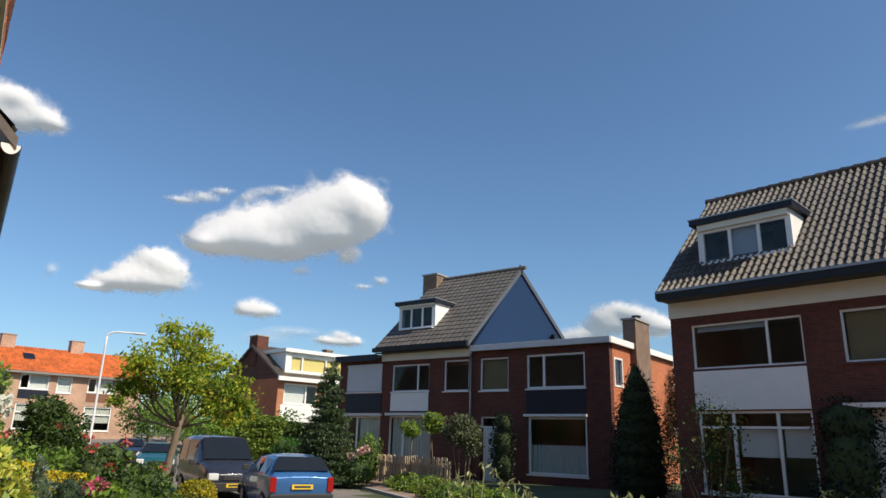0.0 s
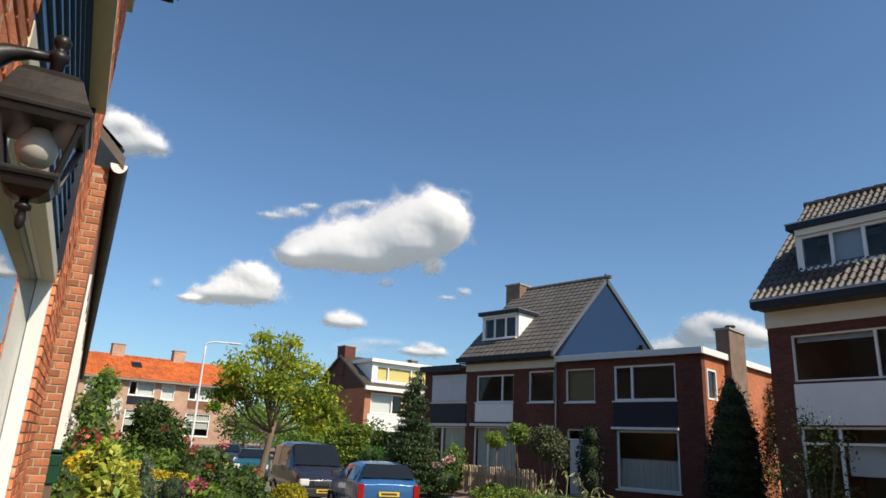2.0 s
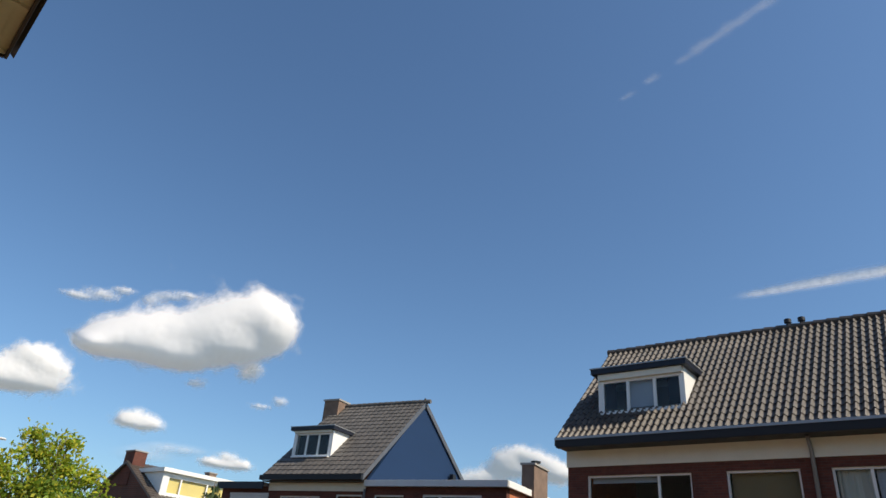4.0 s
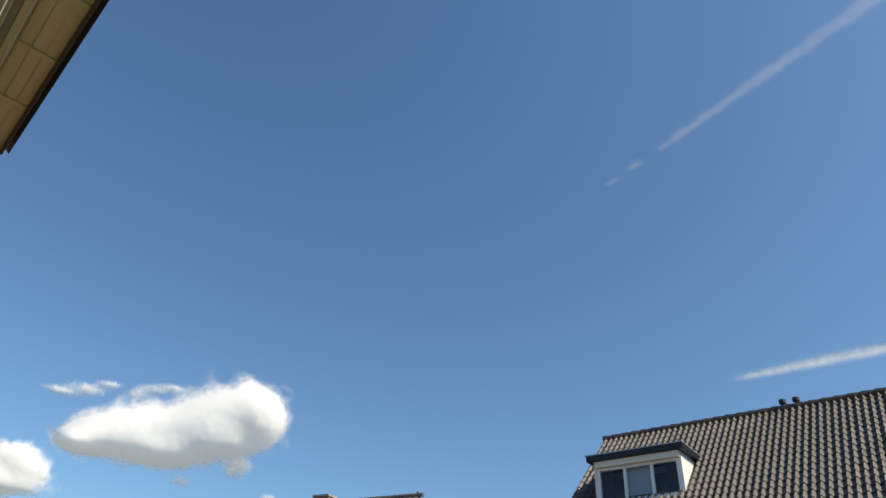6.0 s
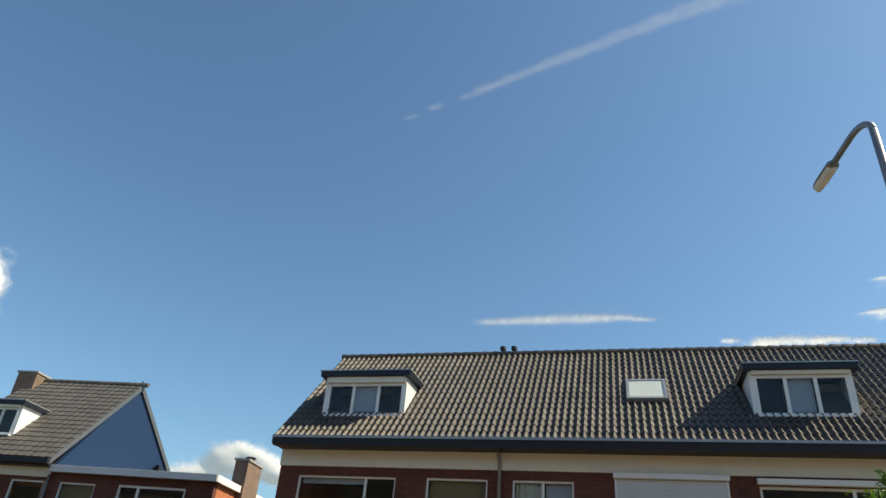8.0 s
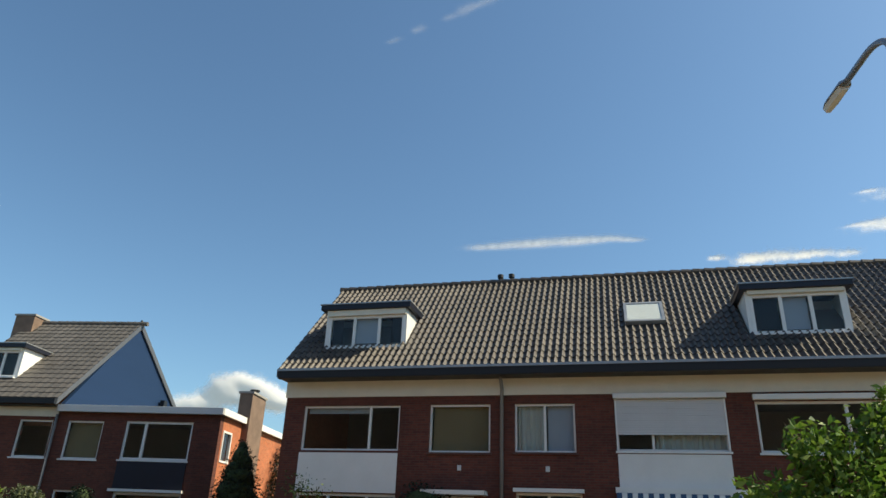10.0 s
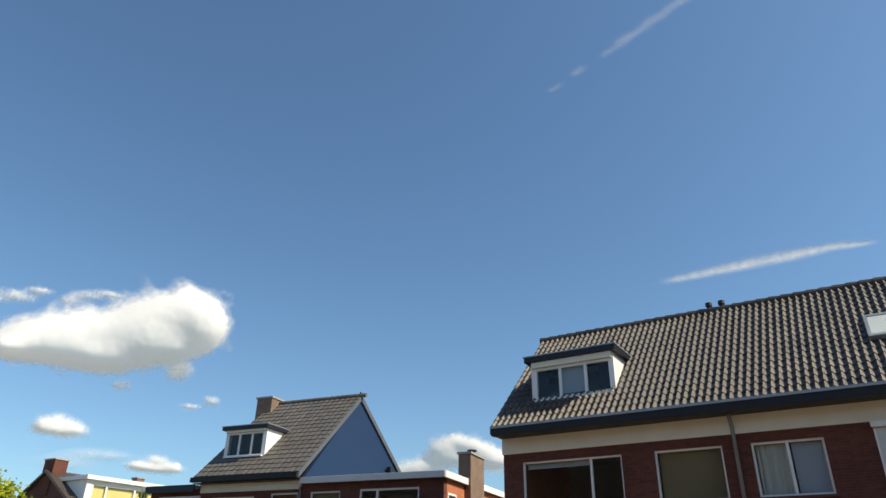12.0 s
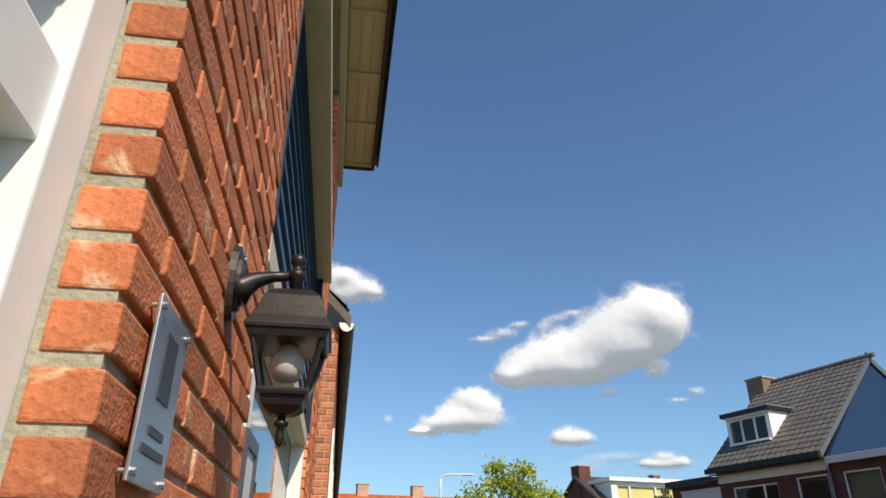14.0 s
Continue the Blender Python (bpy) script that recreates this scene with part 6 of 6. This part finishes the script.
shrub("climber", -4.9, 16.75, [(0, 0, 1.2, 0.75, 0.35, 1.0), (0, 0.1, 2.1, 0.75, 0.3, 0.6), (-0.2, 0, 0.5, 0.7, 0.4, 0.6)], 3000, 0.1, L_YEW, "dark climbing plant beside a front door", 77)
shrub("shrub", -3.1, 10.6, [(0, 0, 0.6, 0.55, 0.5, 0.6), (0.25, 0.1, 1.0, 0.35, 0.35, 0.4), (-0.35, 0, 0.8, 0.4, 0.35, 0.5)], 1800, 0.1, L_OLIVE, "feathery grey green shrub by the road", 78, core=False, aspect=0.22, shell_=0.9)
shrub("shrub", 0.9, 14.0, [(0, 0, 1.3, 0.8, 0.6, 0.9), (-0.4, 0, 1.9, 0.4, 0.4, 0.5), (0.3, 0, 2.0, 0.45, 0.4, 0.42)], 2600, 0.1, L_GREEN, "bright green garden shrub before the houses", 79)
for i, (x, y) in enumerate(((-14.1, 13.6), (-15.2, 14.2), (-13.0, 13.4), (-16.4, 14.9), (-17.4, 15.1), (-12.0, 13.2), (-18.6, 15.8))):
    shrub("border_plant", x, y, [(0, 0, 0.2, 0.7, 0.45, 0.3), (0.2, 0.1, 0.35, 0.45, 0.35, 0.28)], 1500, 0.08, (L_GREEN, leafy("yellow green border leaves", [(0.12, 0.17, 0.02), (0.22, 0.26, 0.03)], through=0.35))[i % 2] if i < 2 else L_FRESH, "low green border plants before the fence", 80 + i, stems=2)
shrub("climber", -14.6, 28.0, [(0, 0, 3.6, 0.25, 0.8, 1.3), (0, -0.4, 2.4, 0.25, 0.7, 1.2), (0, 0.3, 4.6, 0.2, 0.4, 0.6)], 2600, 0.12, leafy("reddish climber leaves", [(0.035, 0.014, 0.008), (0.02, 0.024, 0.008), (0.06, 0.022, 0.012)], through=0.3), "reddish climbing plant on a brick side wall", 90, core=False, shell_=0.9)


def dry_stalk(x, y, z, seed, hgt):
    """An arching stem with hanging pale seed heads."""
    h = thing("tall_perennial", pose(x, y, ground_z(x, y)), "tall arching perennial with pale hanging seed heads", "plant", group="tall perennials")
    rng = random.Random(seed)
    lumps = []
    for k in range(3):
        w = rng.uniform(0, 6.28)
        r = rng.uniform(0.12, 0.22)
        top = z - ground_z(x, y) + rng.uniform(-0.08, 0.08)
        pts = [(0, 0, 0), (0.02 * k, 0, top * 0.6), (r * 0.4 * math.cos(w), r * 0.4 * math.sin(w), top), (r * math.cos(w), r * math.sin(w), top - 0.02), (r * 1.35 * math.cos(w), r * 1.35 * math.sin(w), top - 0.14)]
        part("stem", Shape().tube(pts, [0.009, 0.008, 0.006, 0.005, 0.003], 6), STEM, h, smooth=True)
        lumps += [(pts[2][0], pts[2][1], top + 0.01, 0.05, 0.05, 0.03), (pts[3][0], pts[3][1], top - 0.03, 0.05, 0.05, 0.05), (*pts[4][:2], top - 0.15, 0.03, 0.03, 0.07)]
    part("seed_head", leaves(lumps, 60, 0.06, P_DRY, seed, aspect=0.3, droop=1.5, shell_=0.9), P_DRY, h)


for i, (x, y, z) in enumerate(((-4.25, 4.38, 1.32), (-3.65, 4.25, 1.2), (-2.96, 4.74, 1.24))):
    dry_stalk(x, y, z, 100 + i, 1.5)


# ---- picket fence ----
M["picket"] = surface("weathered brown grey timber", (0.42, 0.32, 0.215), 0.3, 4, 50, 0.9, bump=0.4, per_object=0.2, stretch=(6, 6, 0.6))


def picket_fence(a, b, label, hgt=0.95):
    a, b = Vector(a), Vector(b)
    d = b - a
    h = thing("picket_fence", Matrix.Translation((a.x, a.y, 0)) @ Matrix.Rotation(math.atan2(d.y, d.x), 4, "Z"), label, "fence", group="front garden fences")
    n = int(d.length / 0.13)
    pk = Shape().prism([(-0.035, 0), (0.035, 0), (0.035, hgt - 0.06), (0.0, hgt), (-0.035, hgt - 0.06)], "y", -0.012, 0.012).mesh("picket", M["picket"])
    for i in range(n + 1):
        rng = random.Random(i)
        t = i / n
        ob = part("picket", pk, None, h)
        ob.matrix_local = Matrix.Translation((d.length * t, rng.uniform(-0.006, 0.006), a.z + (b.z - a.z) * t + rng.uniform(-0.02, 0.02))) @ Matrix.Rotation(rng.uniform(-0.03, 0.03), 4, "Y")
    for z in (0.2, 0.68):
        part("rail", Shape().prism([(0.014, a.z + z), (0.05, a.z + z), (0.05, a.z + z + 0.07), (0.014, a.z + z + 0.07)], "x", 0, d.length), M["picket"], h)
    for i in range(4):
        part("post", Shape().box(d.length * i / 3 - 0.04, d.length * i / 3 + 0.04, 0.052, 0.13, a.z - 0.2, a.z + hgt * 0.95), M["picket"], h)


picket_fence((-22.4, 16.75, 0.06), (-15.9, 15.35, 0.12), "weathered brown picket fence before the gable house")
picket_fence((-29.0, 17.6, 0.0), (-23.2, 16.6, 0.0), "dark brown board fence of a front garden")


# ---- distance ----
def woods(name, x, y, base, w, hgt, n, seed, label, mat=None):
    rng = random.Random(seed)
    lumps = [(rng.uniform(-w, w) * 0.5, rng.uniform(-w, w) * 0.5, hgt * rng.uniform(0.35, 0.8), w * 0.3, w * 0.3, hgt * 0.28) for _ in range(9)]
    tree(x, y, base, hgt, 0.12, 5, lumps, n, w * 0.07, mat or L_DARK, label, seed, shell_=0.8, noise_amp=0.4)


woods("tree", -54.5, 20.6, 0.6, 4.0, 4.8, 2200, 201, "dark green tree at the street's far end")
woods("tree", -48.0, 19.5, 0.5, 3.2, 4.2, 2000, 202, "green tree at the street's far end", L_GREEN)
woods("tree", -34.0, 17.0, 0.2, 3.4, 2.6, 2200, 203, "green and yellow garden bush behind the cars", L_GREEN)
woods("tree", -37.5, 20.6, 0.2, 3.0, 3.0, 2200, 204, "dark green garden tree beside the far house")
woods("tree", -57, 27, 0.8, 5.0, 6.5, 2400, 205, "dark green tree behind the terrace")
woods("tree", -20.5, 45, 0.2, 2.2, 10.2, 1500, 206, "slim dark tree behind the flat roof", L_FIR)
woods("tree", -52, 33, 0.6, 6.0, 6.0, 2400, 207, "dark green trees behind the far house")


def hazy_woods():
    rng = np.random.default_rng(9)
    lumps = []
    for k in range(150):
        w = 2 * math.pi * k / 150
        r = 260 + 40 * math.sin(k * 1.7)
        lumps.append((r * math.cos(w), r * math.sin(w), 3 + 2 * math.sin(k * 2.3), 9, 9, 5 + 2 * math.sin(k * 3.1)))
    tagged(new("far_woods", leaves(lumps, 30000, 2.2, L_DARK, 12, shell_=0.5)), "far dark green woods round the town", "woods", kind="stuff")


hazy_woods()


# ---- clouds ----
def cloud_material():
    m = bpy.data.materials.new("cloud")
    m.use_nodes = True
    t = m.node_tree
    t.nodes.clear()
    out, mx, ad = t.nodes.new("ShaderNodeOutputMaterial"), t.nodes.new("ShaderNodeMixShader"), t.nodes.new("ShaderNodeMixShader")
    tr, df, tl = t.nodes.new("ShaderNodeBsdfTransparent"), t.nodes.new("ShaderNodeBsdfDiffuse"), t.nodes.new("ShaderNodeBsdfTranslucent")
    df.inputs["Color"].default_value = tl.inputs["Color"].default_value = (0.97, 0.93, 0.925, 1)
    at, co = t.nodes.new("ShaderNodeAttribute"), t.nodes.new("ShaderNodeTexCoord")
    at.attribute_name = "thickness"
    n = node(t, "ShaderNodeTexNoise", Scale=0.03, Detail=7.0, Roughness=0.6)
    t.links.new(co.outputs["Object"], n.inputs["Vector"])
    ma = t.nodes.new("ShaderNodeMath")
    ma.operation = "MULTIPLY_ADD"
    ma.inputs[1].default_value, ma.inputs[2].default_value = 0.9, 0.55
    t.links.new(n.outputs["Fac"], ma.inputs[0])
    su = t.nodes.new("ShaderNodeMath")
    su.operation = "MULTIPLY"
    t.links.new(ma.outputs[0], su.inputs[0])
    t.links.new(at.outputs["Fac"], su.inputs[1])
    mr = t.nodes.new("ShaderNodeMapRange")
    mr.interpolation_type = "SMOOTHSTEP"
    mr.inputs["From Min"].default_value, mr.inputs["From Max"].default_value = 0.0, 0.85
    t.links.new(su.outputs[0], mr.inputs["Value"])
    # Faint warm glow added to the cloud, for light scattered inside it.
    em, bo = node(t, "ShaderNodeEmission", Strength=0.1), t.nodes.new("ShaderNodeAddShader")
    em.inputs["Color"].default_value = (1.0, 0.96, 0.92, 1)
    ad.inputs[0].default_value = 0.45
    t.links.new(df.outputs[0], ad.inputs[1])
    t.links.new(tl.outputs[0], ad.inputs[2])
    t.links.new(mr.outputs["Result"], mx.inputs[0])
    t.links.new(tr.outputs[0], mx.inputs[1])
    t.links.new(ad.outputs[0], bo.inputs[0])
    t.links.new(em.outputs[0], bo.inputs[1])
    t.links.new(bo.outputs[0], mx.inputs[2])
    t.links.new(mx.outputs[0], out.inputs["Surface"])
    return m


CLOUD = cloud_material()


def cloud(name, az, el, lobes, thick=1.0, gain=1.0, seed=0, far=2400.0, label="white fair weather cloud", ragged=0.35, res=130):
    """A cloud: lobes (x, y, rx, ry) in thousandths of its distance; a lumpy relief that thins out to its rim."""
    a, e = radians(az), radians(el)
    c = Vector((math.sin(a) * math.cos(e), math.cos(a) * math.cos(e), math.sin(e)))
    r = c.cross(Vector((0, 0, 1))).normalized()
    u = r.cross(c)
    L = np.array(lobes, float) * far / 1000
    lo, hi = (L[:, :2] - L[:, 2:] * 1.5).min(0), (L[:, :2] + L[:, 2:] * 1.5).max(0)
    step = max(hi - lo) / res
    xs, ys = np.arange(lo[0], hi[0], step), np.arange(lo[1], hi[1], step)
    X, Y = np.meshgrid(xs, ys)
    size = np.median(L[:, 3])
    k = 1.0 / size
    nz, fine = np.zeros_like(X), np.zeros_like(X)
    for i in range(X.shape[0]):
        for j in range(X.shape[1]):
            p = Vector((X[i, j] * k * 1.1 + seed * 7, Y[i, j] * k * 1.1, seed * 3.1))
            nz[i, j] = noise.fractal(p, 0.7, 2.1, 4)
            fine[i, j] = noise.fractal(p * 2.7, 0.8, 2.1, 3)
    acc = np.zeros_like(X)
    for cx, cy, rx, ry in L:
        q = ((X - cx) / rx) ** 2 + ((Y - cy) / ry) ** 2
        acc += np.exp(-1.5 * q)
    den = np.clip(acc, 0, 1.6) - 0.16 + ragged * (nz * 0.6 + fine * 0.25)
    soft = np.clip(acc, 0, None)
    height = (1 - np.exp(-1.1 * soft)) * size * 2.5 * thick + nz * 0.03 * size * np.clip(den, 0, 1) * thick
    keep = den > -0.03
    idx = -np.ones(X.shape, int)
    idx[keep] = np.arange(keep.sum())
    v = np.stack([X[keep], Y[keep], height[keep]], 1)
    f = []
    for i in range(X.shape[0] - 1):
        for j in range(X.shape[1] - 1):
            q = (idx[i, j], idx[i, j + 1], idx[i + 1, j + 1], idx[i + 1, j])
            if min(q) >= 0:
                f.append(tuple(int(w) for w in q))
    me = raw_mesh("cloud", v.tolist(), f, CLOUD, smooth=True)
    at = me.attributes.new("thickness", "FLOAT", "POINT")
    at.data.foreach_set("value", (np.clip(den[keep], -0.2, 1.2) * gain).astype(np.float32))
    ob = new("cloud", me)
    ob.matrix_world = Matrix.Translation(c * far) @ Matrix((r, u, -c)).transposed().to_4x4()
    return tagged(ob, label, "cloud", group="clouds", kind="structure")


CLOUDS = [
    ("big", -60.77, 17.04, [(85, 48, 52, 40), (108, 30, 38, 38), (41, 27, 50, 37), (-5, 1, 62, 40), (-60, -9, 57, 33), (-93, -25, 44, 24), (-18, -30, 66, 23), (61, -5, 63, 29), (-108, -32, 24, 13)], 1.0, 1.3),
    ("wisp", -67.94, 18.73, [(-28, -10, 24, 7), (1, -1, 28, 10), (26, 11, 18, 7)], 0.5, 0.75),
    ("wisp", -62.80, 19.64, [(-23, -10, 18, 13), (0, 1, 23, 10), (23, 8, 18, 7)], 0.5, 0.62),
    ("left", -72.11, 11.84, [(18, 26, 30, 20), (41, 13, 33, 22), (-4, 3, 35, 19), (-26, -12, 34, 14), (-52, -21, 21, 7), (23, -9, 47, 17)], 1.0, 1.2),
    ("small", -62.61, 10.08, [(-3, 5, 22, 15), (-18, 0, 15, 11), (19, 0, 17, 10), (2, -6, 34, 9)], 0.9, 0.7),
    ("edge", -81.85, 22.44, [(-15, 16, 23, 18), (12, 4, 31, 22), (36, -6, 22, 14), (-3, -15, 31, 17), (-30, 1, 15, 23)], 0.8, 0.9),
    ("low", -55.46, 7.95, [(0, 6, 22, 11), (-22, -1, 16, 7), (22, 0, 15, 8), (0, -5, 38, 7)], 0.9, 0.75),
    ("low", -31.69, 9.85, [(-3, 18, 33, 16), (-27, 6, 25, 15), (28, 9, 28, 15), (4, -7, 65, 16), (51, -7, 32, 19), (-52, -19, 41, 16), (-90, -30, 50, 18)], 0.9, 0.85),
    ("bits", -57.12, 14.49, [(35, 17, 19, 10), (-35, -17, 18, 10), (30, 5, 22, 13)], 0.6, 0.75),
    ("bits", -53.07, 12.77, [(13, 5, 14, 9), (-13, -5, 17, 6)], 0.6, 0.7),
    ("bits", -77.88, 11.43, [(0, 0, 12, 12)], 0.5, 0.5),
    ("haze", -60.40, 8.02, [(19, 7, 58, 10), (-19, -7, 49, 14)], 0.5, 0.36),
    ("streak", -4.23, 23.75, [(-120, -3, 42, 8), (-69, -1, 51, 9), (-19, 1, 59, 11), (30, 2, 50, 10), (75, 3, 37, 7), (102, -1, 24, 5)], 0.4, 0.4),
    ("right", 13.41, 21.06, [(-77, 9, 14, 6), (-37, 2, 27, 11), (-2, 0, 31, 11), (39, -3, 30, 8), (78, -8, 22, 7)], 0.6, 0.75),
    ("right", 21.01, 23.14, [(-3, -18, 43, 10), (22, -16, 35, 11), (-27, -12, 26, 4), (16, 18, 36, 10), (-7, 27, 18, 4)], 0.4, 0.45),
]
for k, (nm, az, el, lobes, thick, gain) in enumerate(CLOUDS):
    cloud(nm, az + 0.2, el, lobes, thick, gain, seed=k + 1, far={"left": 1850.0, "small": 2100.0, "low": 2250.0, "edge": 1700.0}.get(nm, 2400.0), ragged=0.12 if nm in ("streak", "haze") else 0.35, label="white fair weather cloud in the blue sky" if gain > 0.6 else "thin white wisp of cloud in the sky")


def vapour_trail():
    """A broken white trail high across the sky, widening along its way."""
    c = Vector((math.sin(radians(-3)) * math.cos(radians(44.5)), math.cos(radians(-3)) * math.cos(radians(44.5)), math.sin(radians(44.5))))
    r = c.cross(Vector((0, 0, 1))).normalized()
    u = r.cross(c)
    lobes = []
    rng = random.Random(4)
    for i in range(46):
        t = i / 45
        az, el = -21.6 + 38 * t, 40.1 + 15.0 * t - 7.4 * t * t
        d = Vector((math.sin(radians(az)) * math.cos(radians(el)), math.cos(radians(az)) * math.cos(radians(el)), math.sin(radians(el))))
        p = d / d.dot(c)
        w = (3.0 + 5.0 * t) * rng.uniform(0.7, 1.25)
        if 0.1 < t < 0.14 or 0.03 < t < 0.06:
            continue
        lobes.append((p.dot(r) * 1000, p.dot(u) * 1000 + rng.uniform(-1.2, 1.2), 12, w * 2.2))
    cloud("trail", -3.0, 44.5, lobes, 0.3, 0.17, seed=40, label="broken white vapour trail across the blue sky", ragged=0.3, res=420)


vapour_trail()


bricks_here(house_here)
